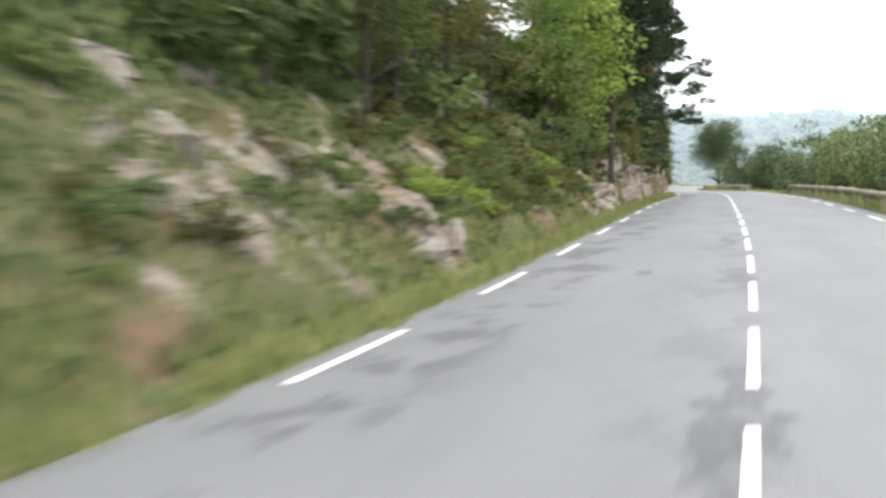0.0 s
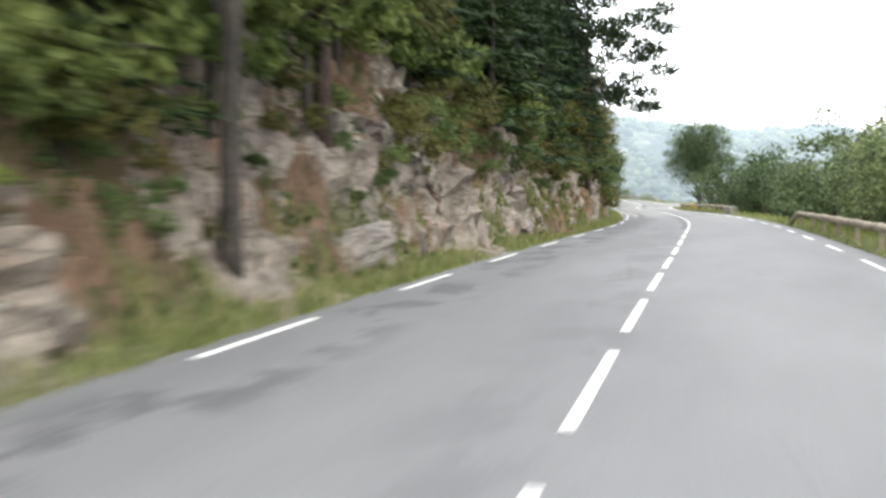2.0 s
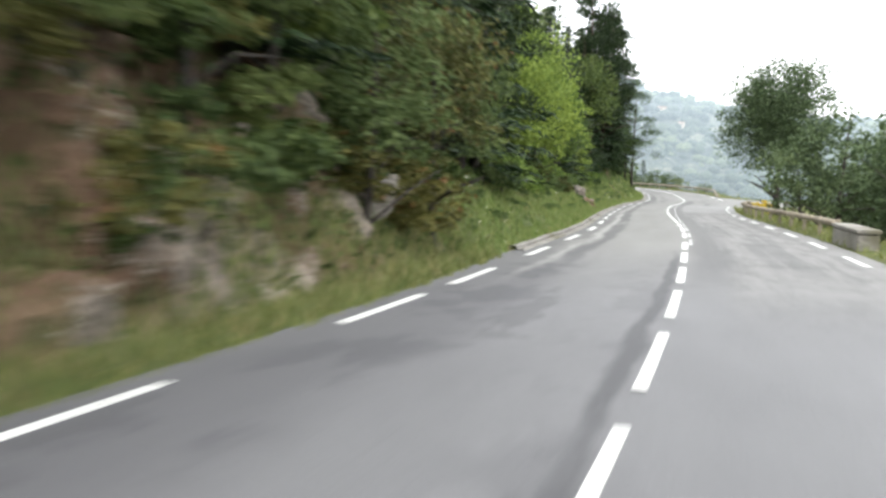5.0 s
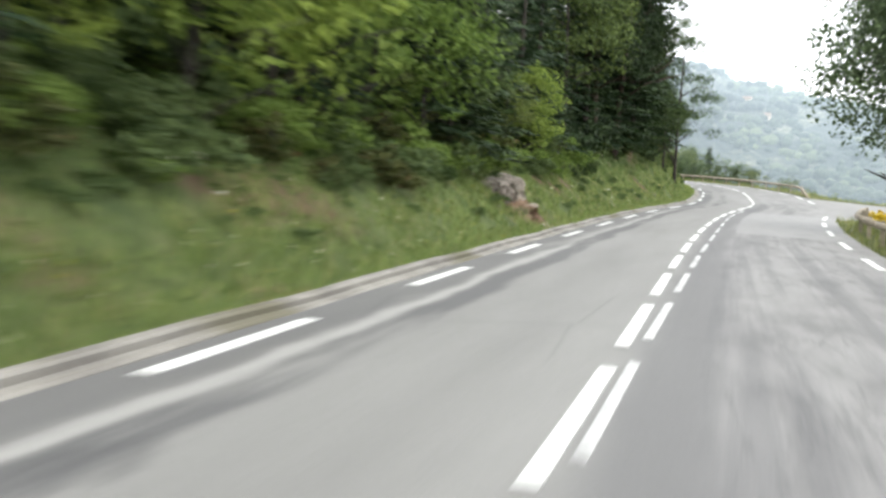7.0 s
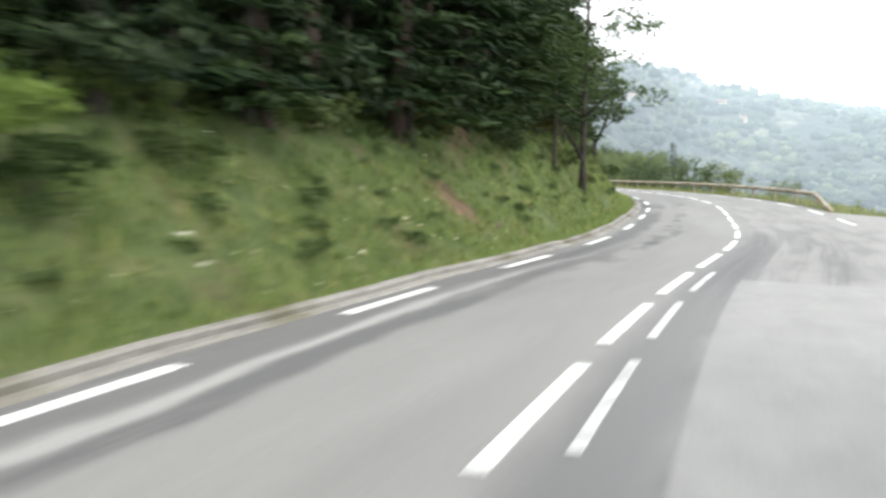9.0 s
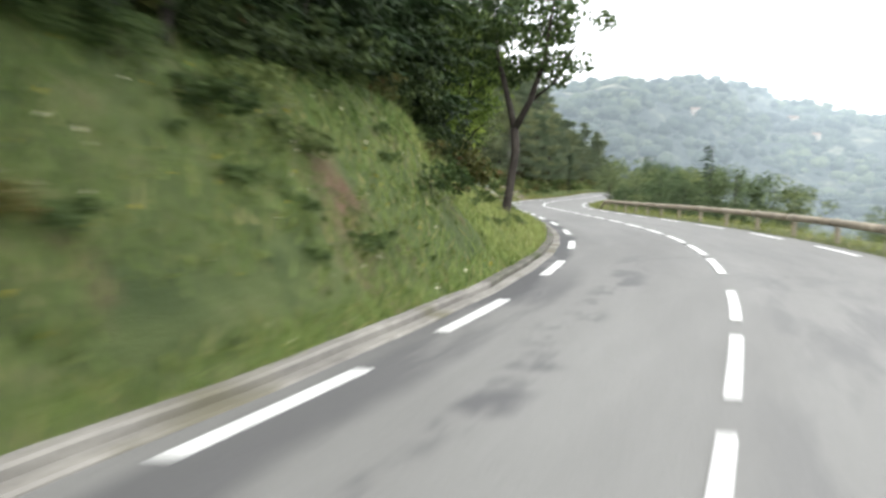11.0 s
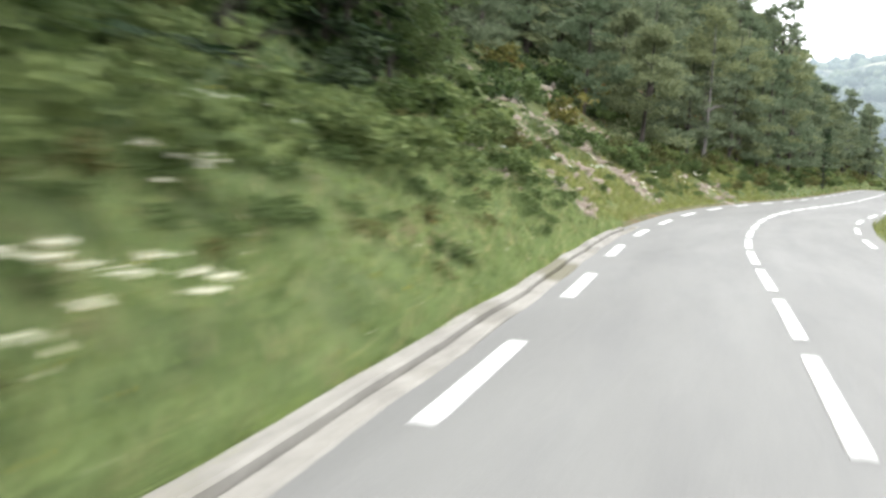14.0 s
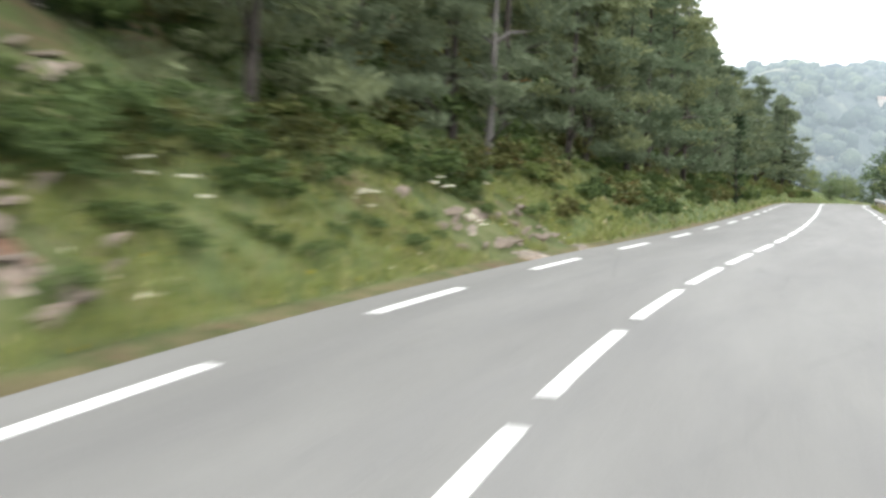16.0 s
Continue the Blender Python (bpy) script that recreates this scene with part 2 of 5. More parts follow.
    worn = times(seams, lane, ramp(n, l, stretched(1, .4, .5, 2), [(.48, (0, 0, 0)), (.56, (1, 1, 1))]))
    col = lay(col, worn, .4, (.07, .07, .07))
    slant = maths(n, l, "ADD", d, maths(n, l, "MULTIPLY", maths(n, l, "SUBTRACT", s, 160), .009))
    newer = times(band(slant, .9, 4.8, 0.03), band(s, 152.1, 170.4, 0.08))
    col = lay(col, newer, .8, ramp(n, l, stretched(1, .5, 2.0, 6), [(.32, (.205, .204, .198)), (.68, (.262, .26, .252))]))
    # single oil and tar blots: along, across, half length, half width, share
    torn = maths(n, l, "MULTIPLY", maths(n, l, "SUBTRACT", stretched(1.8, .8, 1.6, 8), .46), 6.0)
    for s0, d0, rs, rd, share in ((75.5, -1.2, 1.1, .34, .6), (77.7, -1.27, .9, .18, .5), (76.9, -.2, 1.4, .12, .45), (19.5, -1.58, .8, .2, .5), (18.6, -.2, 1.8, .3, .45), (26, -.3, 2.4, .25, .5), (9.4, -.1, 2.2, .36, .55),
                                  (183.2, -1.55, 2.2, .2, .5), (178.6, -1.8, 2.6, .24, .55), (124, -2.0, .7, .3, .45), (233.9, -2.28, 1.0, .12, .55), (235, -2.1, .9, .1, .4), (227.2, -2.35, 1.6, .3, .6), (97, -1.6, 3.0, .35, .4), (88, -.35, 3.2, .12, .45)):
        far2 = maths(n, l, "ADD", maths(n, l, "POWER", maths(n, l, "ABSOLUTE", maths(n, l, "DIVIDE", maths(n, l, "SUBTRACT", s, s0), rs)), 2.0),
                     maths(n, l, "POWER", maths(n, l, "ABSOLUTE", maths(n, l, "DIVIDE", maths(n, l, "SUBTRACT", d, d0), rd)), 2.0))
        col = lay(col, ramp(n, l, maths(n, l, "ADD", far2, torn), [(.35, (1, 1, 1)), (1.0, (0, 0, 0))]), share, (.055, .055, .058))
    grain = ramp(n, l, tex(n, l, 60, 3, coord="Object"), [(0.25, (0.8, 0.8, 0.8)), (0.75, (1.16, 1.16, 1.16))])
    col = mix(n, l, 1.0, col, grain, "MULTIPLY")
    crack = n.new("ShaderNodeTexVoronoi")
    crack.feature = "DISTANCE_TO_EDGE"
    crack.inputs["Scale"].default_value = 0.45
    wob = n.new("ShaderNodeMapping")
    l.new(uv.outputs[0], wob.inputs[0])
    wob.inputs["Scale"].default_value = (1, 0.5, 1)
    warp = mix(n, l, 0.5, wob.outputs[0], n.new("ShaderNodeTexNoise").outputs["Color"], "ADD")
    l.new(warp, crack.inputs["Vector"])
    cr = ramp(n, l, crack.outputs["Distance"], [(0.0, (1, 1, 1)), (0.012, (0, 0, 0))])
    cr = maths(n, l, "MULTIPLY", cr, ramp(n, l, stretched(1, 1, 0.12, 2), [(0.55, (0, 0, 0)), (0.6, (0.22, 0.22, 0.22))]))
    col = mix(n, l, cr, col, (0.06, 0.06, 0.06))
    l.new(col, p.inputs["Base Color"])
    p.inputs["Roughness"].default_value = 0.72
    p.inputs["Specular IOR Level"].default_value = 0.35
    bump(n, l, p, tex(n, l, 90, 3, coord="Object"), 0.35, 0.006)
    return m


def fractures(n, l, scale, squash):
    """A net of broken joints: 1 on a joint, 0 on the stone."""
    co, mp, net, wob = n.new("ShaderNodeTexCoord"), n.new("ShaderNodeMapping"), n.new("ShaderNodeTexVoronoi"), n.new("ShaderNodeTexNoise")
    l.new(co.outputs["Object"], mp.inputs[0])
    mp.inputs["Scale"].default_value = (1, 1, squash)
    l.new(mp.outputs[0], wob.inputs["Vector"])
    wob.inputs["Scale"].default_value, wob.inputs["Detail"].default_value = 1.4, 5
    net.feature = "DISTANCE_TO_EDGE"
    net.inputs["Scale"].default_value = scale
    l.new(mix(n, l, .55, mp.outputs[0], wob.outputs["Color"], "ADD"), net.inputs["Vector"])
    joint = ramp(n, l, net.outputs["Distance"], [(0, (1, 1, 1)), (.035, (.55, .55, .55)), (.09, (0, 0, 0))])
    return maths(n, l, "MULTIPLY", joint, ramp(n, l, tex(n, l, .9, 3), [(.42, (.15, .15, .15)), (.55, (1, 1, 1))]))


def bank_material():
    """Soil, grass and bare rock by the share of rock stored on the mesh."""
    m, n, l, p = material("bank_ground")
    at_ = n.new("ShaderNodeVertexColor")
    at_.layer_name = "rock"
    sep = n.new("ShaderNodeSeparateColor")
    l.new(at_.outputs[0], sep.inputs[0])
    grass = ramp(n, l, tex(n, l, 1.2, 8), [(0.3, (0.055, 0.08, 0.03)), (0.55, (0.11, 0.142, 0.052)), (0.75, (0.19, 0.185, 0.095))])
    earth = ramp(n, l, tex(n, l, 0.8, 6), [(0.3, (0.115, 0.07, 0.045)), (0.7, (0.25, 0.165, 0.11))])
    bare = maths(n, l, "ADD", ramp(n, l, tex(n, l, 0.35, 5), [(0.55, (0, 0, 0)), (0.68, (1, 1, 1))]), maths(n, l, "MULTIPLY", sep.outputs[1], 1.1), True)
    earth = mix(n, l, ramp(n, l, tex(n, l, 2.5, 6), [(0.5, (0, 0, 0)), (0.62, (1, 1, 1))]), earth, (0.07, 0.075, 0.03))
    soil = mix(n, l, bare, grass, earth)
    vec = n.new("ShaderNodeMapping")
    co = n.new("ShaderNodeTexCoord")
    l.new(co.outputs["Object"], vec.inputs[0])
    vec.inputs["Scale"].default_value = (1, 1, 2.2)
    big = tex(n, l, 0.9, 8, 0.65, vec=vec.outputs[0])
    stone = ramp(n, l, big, [(0.25, (0.115, 0.10, 0.085)), (0.48, (0.33, 0.285, 0.235)), (0.72, (0.49, 0.435, 0.365))])
    fine = tex(n, l, 6, 8, 0.7, vec=vec.outputs[0])
    stone = mix(n, l, 1.0, stone, ramp(n, l, fine, [(0.3, (0.55, 0.55, 0.56)), (0.7, (1.25, 1.22, 1.2))]), "MULTIPLY")
    stone = mix(n, l, ramp(n, l, tex(n, l, 0.5, 5), [(0.6, (0, 0, 0)), (0.72, (0.8, 0.8, 0.8))]), stone, (0.27, 0.14, 0.08))
    stone = mix(n, l, ramp(n, l, tex(n, l, 1.7, 7, .65), [(0.52, (0, 0, 0)), (0.66, (.55, .55, .55))]), stone, (0.105, 0.10, 0.06))
    joint = maths(n, l, "MAXIMUM", fractures(n, l, 1.4, .7), maths(n, l, "MULTIPLY", fractures(n, l, 3.4, .9), .7))
    stone = mix(n, l, maths(n, l, "MULTIPLY", joint, .8), stone, (.045, .038, .032))
    hard = maths(n, l, "ADD", sep.outputs[0], maths(n, l, "MULTIPLY", maths(n, l, "SUBTRACT", fine, 0.5), 0.9))
    mask = ramp(n, l, hard, [(0.42, (0, 0, 0)), (0.56, (1, 1, 1))])
    l.new(mix(n, l, mask, soil, stone), p.inputs["Base Color"])
    p.inputs["Roughness"].default_value = 0.9
    p.inputs["Specular IOR Level"].default_value = 0.15
    bump(n, l, p, maths(n, l, "ADD", big, fine), 0.9, 0.12)
    return m


def cliff_material():
    """Pale pinkish limestone with upright dark streaks, rust and lichen."""
    m, n, l, p = material("cliff_limestone")
    co, mp = n.new("ShaderNodeTexCoord"), n.new("ShaderNodeMapping")
    l.new(co.outputs["Object"], mp.inputs[0])
    mp.inputs["Scale"].default_value = (1, 1, .38)
    big, fine = tex(n, l, 1.1, 8, .65, vec=mp.outputs[0]), tex(n, l, 5.5, 8, .7, vec=mp.outputs[0])
    col = ramp(n, l, big, [(.28, (.14, .12, .103)), (.44, (.34, .30, .26)), (.66, (.52, .47, .41))])
    col = mix(n, l, 1.0, col, ramp(n, l, fine, [(.3, (.5, .5, .5)), (.66, (1.2, 1.18, 1.15))]), "MULTIPLY")
    col = mix(n, l, ramp(n, l, tex(n, l, .55, 5), [(.57, (0, 0, 0)), (.7, (.75, .75, .75))]), col, (.27, .15, .09))
    col = mix(n, l, ramp(n, l, tex(n, l, 1.9, 7, .65), [(.54, (0, 0, 0)), (.64, (.8, .8, .8))]), col, (.10, .10, .06))
    joint = maths(n, l, "MAXIMUM", fractures(n, l, 1.5, .5), maths(n, l, "MULTIPLY", fractures(n, l, 3.6, .8), .7))
    col = mix(n, l, maths(n, l, "MULTIPLY", joint, .85), col, (.045, .038, .032))
    l.new(col, p.inputs["Base Color"])
    p.inputs["Roughness"].default_value = .9
    p.inputs["Specular IOR Level"].default_value = .15
    bump(n, l, p, maths(n, l, "SUBTRACT", maths(n, l, "ADD", big, fine), joint), 1.0, .16)
    return m


M_ROAD = asphalt_material()
M_BANK = bank_material()
M_ROCK = surface("limestone", (0.15, 0.135, 0.12), (0.37, 0.335, 0.29), 1.6, 11, 0.9, 0.9, 0.06, (0.21, 0.17, 0.13))
M_CLIFF = cliff_material()
M_SCREE = surface("flaky_scree", (0.14, 0.112, 0.09), (0.36, 0.30, 0.24), 2.2, 14, 0.9, 0.9, 0.04, (0.25, 0.2, 0.155))
M_PAINT = surface("road_paint", (0.58, 0.58, 0.56), (0.86, 0.86, 0.83), 2.5, 35, 0.6, 0.3, 0.004)
M_FADED = surface("faded_road_paint", (0.25, 0.25, 0.245), (0.66, 0.66, 0.645), 4.0, 25, 0.7, 0.3, 0.004)
M_KERB = surface("grey_concrete", (0.19, 0.178, 0.16), (0.34, 0.325, 0.29), 0.9, 14, 0.85, 0.4, 0.01, (0.15, 0.14, 0.10))
M_OLDKERB = surface("mossy_concrete", (0.085, 0.082, 0.066), (0.2, 0.19, 0.16), 1.2, 14, 0.9, 0.5, 0.01, (0.07, 0.08, 0.04))
M_WOOD = surface("weathered_wood", (0.20, 0.17, 0.13), (0.40, 0.35, 0.27), 1.5, 18, 0.8, 0.4, 0.01)
M_STEEL = surface("galvanised_steel", (0.30, 0.31, 0.31), (0.45, 0.46, 0.46), 2, 20, 0.45, 0.1, 0.002)
M_BARK = surface("grey_bark", (0.028, 0.024, 0.021), (0.088, 0.076, 0.065), 3, 22, 0.95, 0.9, 0.03)
M_BARKRED = surface("pine_bark", (0.036, 0.026, 0.021), (0.1, 0.071, 0.056), 3, 18, 0.95, 0.9, 0.03)
M_SNAG = surface("bleached_bark", (0.08, 0.074, 0.069), (0.18, 0.169, 0.157), 3, 20, 0.9, 0.6, 0.015)
M_RUSTBARK = surface("rusty_pine_bark", (0.07, 0.048, 0.036), (0.165, 0.108, 0.08), 3, 18, 0.9, 0.8, 0.02)
M_VERGE = surface("grassy_ground", (0.06, 0.075, 0.024), (0.13, 0.14, 0.05), 0.5, 7, 0.95, 0.8, 0.08)
M_FARWALL = surface("pale_plaster", (0.4, 0.39, 0.38), (0.56, 0.55, 0.53), 0.2, 2)
M_FARROOF = surface("pale_roofing", (0.25, 0.23, 0.22), (0.37, 0.35, 0.34), 0.2, 2)
M_FAR = surface("wooded_ground", (0.035, 0.05, 0.02), (0.09, 0.11, 0.04), 0.02, 0.3, 0.95, 0.5, 0.5)
L_PINE = leaf_material("pine_needles", (0.013, 0.025, 0.011), (0.041, 0.064, 0.023), trans=0.12)
L_FIR = leaf_material("fir_needles", (0.012, 0.025, 0.012), (0.036, 0.064, 0.023), trans=0.1)
# needles paled towards grey: distance haze put into their base colour
L_FAR = leaf_material("haze_paled_needles", (0.12, 0.15, 0.092), (0.182, 0.218, 0.136), trans=0.5)
L_GREEN = leaf_material("green_leaves", (0.032, 0.056, 0.02), (0.105, 0.148, 0.048), trans=0.35)
L_LIGHT = leaf_material("light_green_leaves", (0.07, 0.106, 0.038), (0.188, 0.236, 0.092), trans=0.4)
L_FRESH = leaf_material("fresh_green_leaves", (0.1, 0.155, 0.034), (0.285, 0.375, 0.095), trans=0.5)
L_OLIVE = leaf_material("olive_leaves", (0.055, 0.063, 0.02), (0.165, 0.16, 0.055), (0.17, 0.10, 0.045), trans=0.3)
L_GRASS = leaf_material("grass_blades", (0.09, 0.125, 0.042), (0.24, 0.275, 0.105), (0.42, 0.37, 0.23), trans=0.35)
# lush grass again, paler and bluer: the veil of light is in its colour
L_PALE = leaf_material("veil_tinted_meadow_blades", (0.09, 0.14, 0.068), (0.225, 0.305, 0.15), (0.40, 0.37, 0.25), trans=0.35)
L_MEADOW = leaf_material("meadow_grass_blades", (0.168, 0.212, 0.062), (0.37, 0.43, 0.155), (0.46, 0.43, 0.24), trans=0.25)
L_LUSH = leaf_material("lush_grass_blades", (0.088, 0.142, 0.042), (0.26, 0.34, 0.115), (0.42, 0.38, 0.18), trans=0.35)
L_STRAW = leaf_material("straw_blades", (0.24, 0.20, 0.095), (0.42, 0.37, 0.20), trans=0.3)
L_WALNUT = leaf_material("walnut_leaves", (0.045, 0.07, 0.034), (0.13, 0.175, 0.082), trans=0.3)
L_HEDGE = leaf_material("pale_willow_leaves", (0.075, 0.105, 0.05), (0.205, 0.25, 0.118), trans=0.35)
# near-black green leaves: the shade inside the wood is put into their colour
L_SHADED = leaf_material("shade_dark_leaves", (0.014, 0.027, 0.012), (0.05, 0.075, 0.03), trans=0.12)
L_YELLOW = leaf_material("broom_flowers", (0.55, 0.36, 0.02), (0.75, 0.55, 0.05), trans=0.2)
L_WHITE = leaf_material("white_flowers", (0.6, 0.6, 0.52), (0.8, 0.8, 0.74), trans=0.2)
L_RUST = leaf_material("dry_leaves", (0.10, 0.06, 0.025), (0.22, 0.13, 0.05), trans=0.3)


# ---- mesh helpers ----
def mesh_of(name, verts, faces, mat, smooth=False):
    me = bpy.data.meshes.new(name)
    me.from_pydata(verts if isinstance(verts, list) else verts.tolist(), [], faces if isinstance(faces, list) else faces.tolist())
    me.materials.append(mat)
    if smooth:
        me.polygons.foreach_set("use_smooth", [True] * len(me.polygons))
    me.update()
    return me


def thing(name, label, category, m=None, group="", kind=""):
    ob = tagged(new(name), label, category, group, kind)
    if m is not None:
        ob.matrix_basis = m
    return ob


def part(name, me, parent, label="", m=None):
    ob = new(name, me)
    ob.parent = parent
    if m is not None:
        ob.matrix_basis = m
    return tagged(ob, label)


def grid_faces(nu, nv):
    a = (np.arange(nu - 1)[:, None] * nv + np.arange(nv - 1)[None]).ravel()
    return np.stack([a, a + 1, a + nv + 1, a + nv], 1)


def strip(name, ss, dd, zz, mat, uv=None, smooth=True, flip=False):
    """A sheet over arrays of shape (along, across) of s, d and z."""
    x, y = at(ss, dd)
    f = grid_faces(*ss.shape)
    me = mesh_of(name, np.stack([x, y, zz], -1).reshape(-1, 3), f[:, ::-1] if flip else f, mat, smooth)
    if uv:
        layer = me.uv_layers.new(name=uv)
        idx = np.empty(len(me.loops), int)
        me.loops.foreach_get("vertex_index", idx)
        layer.data.foreach_set("uv", np.stack([dd.ravel()[idx], ss.ravel()[idx]], 1).ravel())
        edge = me.uv_layers.new(name="from_edge")
        edge.data.foreach_set("uv", np.stack([(dd + w_left(ss)).ravel()[idx], ss.ravel()[idx]], 1).ravel())
    return me


def tube(path, radii, sides=8):
    """Verts and faces of a tapered tube along points."""
    v, f = [], []
    path = [Vector(p) for p in path]
    for i, p in enumerate(path):
        t = (path[min(i + 1, len(path) - 1)] - path[max(i - 1, 0)]).normalized()
        a = t.orthogonal().normalized()
        b = t.cross(a)
        for k in range(sides):
            w = 2 * math.pi * k / sides
            v.append(tuple(p + radii[i] * (math.cos(w) * a + math.sin(w) * b)))
    for i in range(len(path) - 1):
        for k in range(sides):
            q = (k + 1) % sides
            f.append([i * sides + k, i * sides + q, (i + 1) * sides + q, (i + 1) * sides + k])
    n = len(v)
    f.append(list(range(sides))[::-1])
    f.append(list(range(n - sides, n)))
    return v, f


def join(pieces):
    v, f = [], []
    for a, b in pieces:
        k = len(v)
        v += list(a)
        f += [[i + k for i in q] for q in b]
    return v, f


def box(cx, cy, cz, sx, sy, sz, c=0.02):
    """A box with chamfered upright and top edges."""
    v = []
    for z, k in ((-sz / 2, 0), (sz / 2 - c, 0), (sz / 2, c)):
        hx, hy = sx / 2 - k, sy / 2 - k
        v += [(cx + a, cy + b, cz + z) for a, b in ((hx, hy - c), (hx - c, hy), (-hx + c, hy), (-hx, hy - c), (-hx, -hy + c), (-hx + c, -hy), (hx - c, -hy), (hx, -hy + c))]
    f = [[i + 8 * r, (i + 1) % 8 + 8 * r, (i + 1) % 8 + 8 * r + 8, i + 8 * r + 8] for r in (0, 1) for i in range(8)]
    return v, f + [list(range(7, -1, -1)), list(range(16, 24))]


RNG = np.random.default_rng(7)


def unit(v):
    return v / (np.linalg.norm(v, axis=-1, keepdims=True) + 1e-9)


def cards(c, along, length, width, bend=0.25, lie=None):
    """Leaf blades: each a pointed, folded pair of triangles... centre, direction, length, width arrays."""
    n = len(c)
    along = unit(along)
    tip = RNG.normal(size=(n, 3))
    side = unit(np.cross(along, unit(tip) if lie is None else np.array([0, 0, 1.0]) + tip * lie))
    up = np.cross(side, along)
    length, width = np.broadcast_to(length, n)[:, None], np.broadcast_to(width, n)[:, None]
    a = c - along * length / 2
    b = c + along * length / 2 - up * length * bend * 0.5
    l_ = c + side * width / 2 + up * width * 0.2
    r_ = c - side * width / 2 + up * width * 0.2
    v = np.stack([a, l_, b, r_], 1).reshape(-1, 3)
    k = np.arange(n)[:, None] * 4
    return v, np.concatenate([k, k + 1, k + 2, k + 3], 1)


# ---- ground, road, banks ----
def near_road(x, y):
    """s and d of places."""
    xs, ys = PX[::4], PY[::4]
    s, d = np.empty(x.size), np.empty(x.size)
    fx, fy = x.ravel(), y.ravel()
    for i in range(0, x.size, 4000):
        q = (fx[i:i + 4000, None] - xs) ** 2 + (fy[i:i + 4000, None] - ys) ** 2
        j = q.argmin(1)
        h = TH[::4][j]
        s[i:i + 4000] = SG[::4][j]
        d[i:i + 4000] = (fx[i:i + 4000] - xs[j]) * np.cos(h) + (fy[i:i + 4000] - ys[j]) * np.sin(h)
        far = np.sqrt(q.min(1))
        d[i:i + 4000] = np.sign(d[i:i + 4000] + 1e-6) * np.maximum(np.abs(d[i:i + 4000]), far)
    return s.reshape(x.shape), d.reshape(x.shape)


def ground_z(x, y):
    s, d = near_road(x, y)
    left = bank_z(s, np.clip(-d - left_edge(s), 0, None)) - 0.4 - 7 * np.clip((46 + d) / 12, 0, 1)
    right = right_z(s, np.clip(d - w_right(s) - 0.5, 0, None)) - 0.4 - 4 * np.clip((44 - d) / 12, 0, 1)
    left = left - .9 * np.clip(-d - left_edge(s) - 40, 0, None) * np.exp(-np.clip(-d - 40, 0, None) / 300)
    past = np.clip((y - PY[-1]) * math.cos(TH[-1]) - (x - PX[-1]) * math.sin(TH[-1]), 0, None)
    left = left * np.exp(-past / 40) - 0.25 * past * np.exp(-past / 260)
    return road_z(s) + np.where(d < 0, left, right)


def build_ground():
    g = np.sinh(np.linspace(-1, 1, 181) * 5.2) / math.sinh(5.2)
    gx, gy = np.meshgrid(g * 4000 - 25, g * 4000 + 150, indexing="ij")
    z = ground_z(gx, gy)
    far = np.hypot(gx + 25, gy - 150)
    z = z + 0.02 * np.clip(far - 250, 0, 900) * fbm(gx, gy, 0, 3, 0.004) * np.where(z > -5, .5, 1)
    ob = new("ground", mesh_of("ground", np.stack([gx, gy, z], -1).reshape(-1, 3), grid_faces(181, 181)[:, ::-1], M_FAR, True))
    tagged(ob, "green wooded valley ground falling away from the road", "ground", kind="structure")


build_ground()

s1 = np.arange(S_MIN, S_MAX + 0.1, 1.0)
across = np.linspace(0, 1, 13)
ss = np.repeat(s1[:, None], 13, 1)
lay_by = np.interp(ss, [169, 178, 190, 199], [0, 5.0, 4.5, 0])
dd = -left_edge(ss) + (left_edge(ss) + w_right(ss) + 0.55 + lay_by) * across
zz = road_z(ss, np.minimum(np.abs(dd), 4.2))
road = new("road", strip("road", ss, dd, zz, M_ROAD, "along", flip=True))
tagged(road, "worn grey asphalt mountain road with dark tar streaks", "road", kind="structure")


def blocks(x, y, z, scale, seed):
    """One random step for each warped block of rock."""
    out = np.empty(x.size)
    for i, (a, b_, c_) in enumerate(zip(x.ravel() * scale, y.ravel() * scale, z.ravel() * scale)):
        w = noise.noise((a * .8 + seed, b_ * .8, c_ * .8)) * .7
        out[i] = noise.cell(Vector((a * .7 + w + .35 * c_, b_ + w, c_ * 1.1 - .3 * a + w + seed)))
    return out.reshape(x.shape)


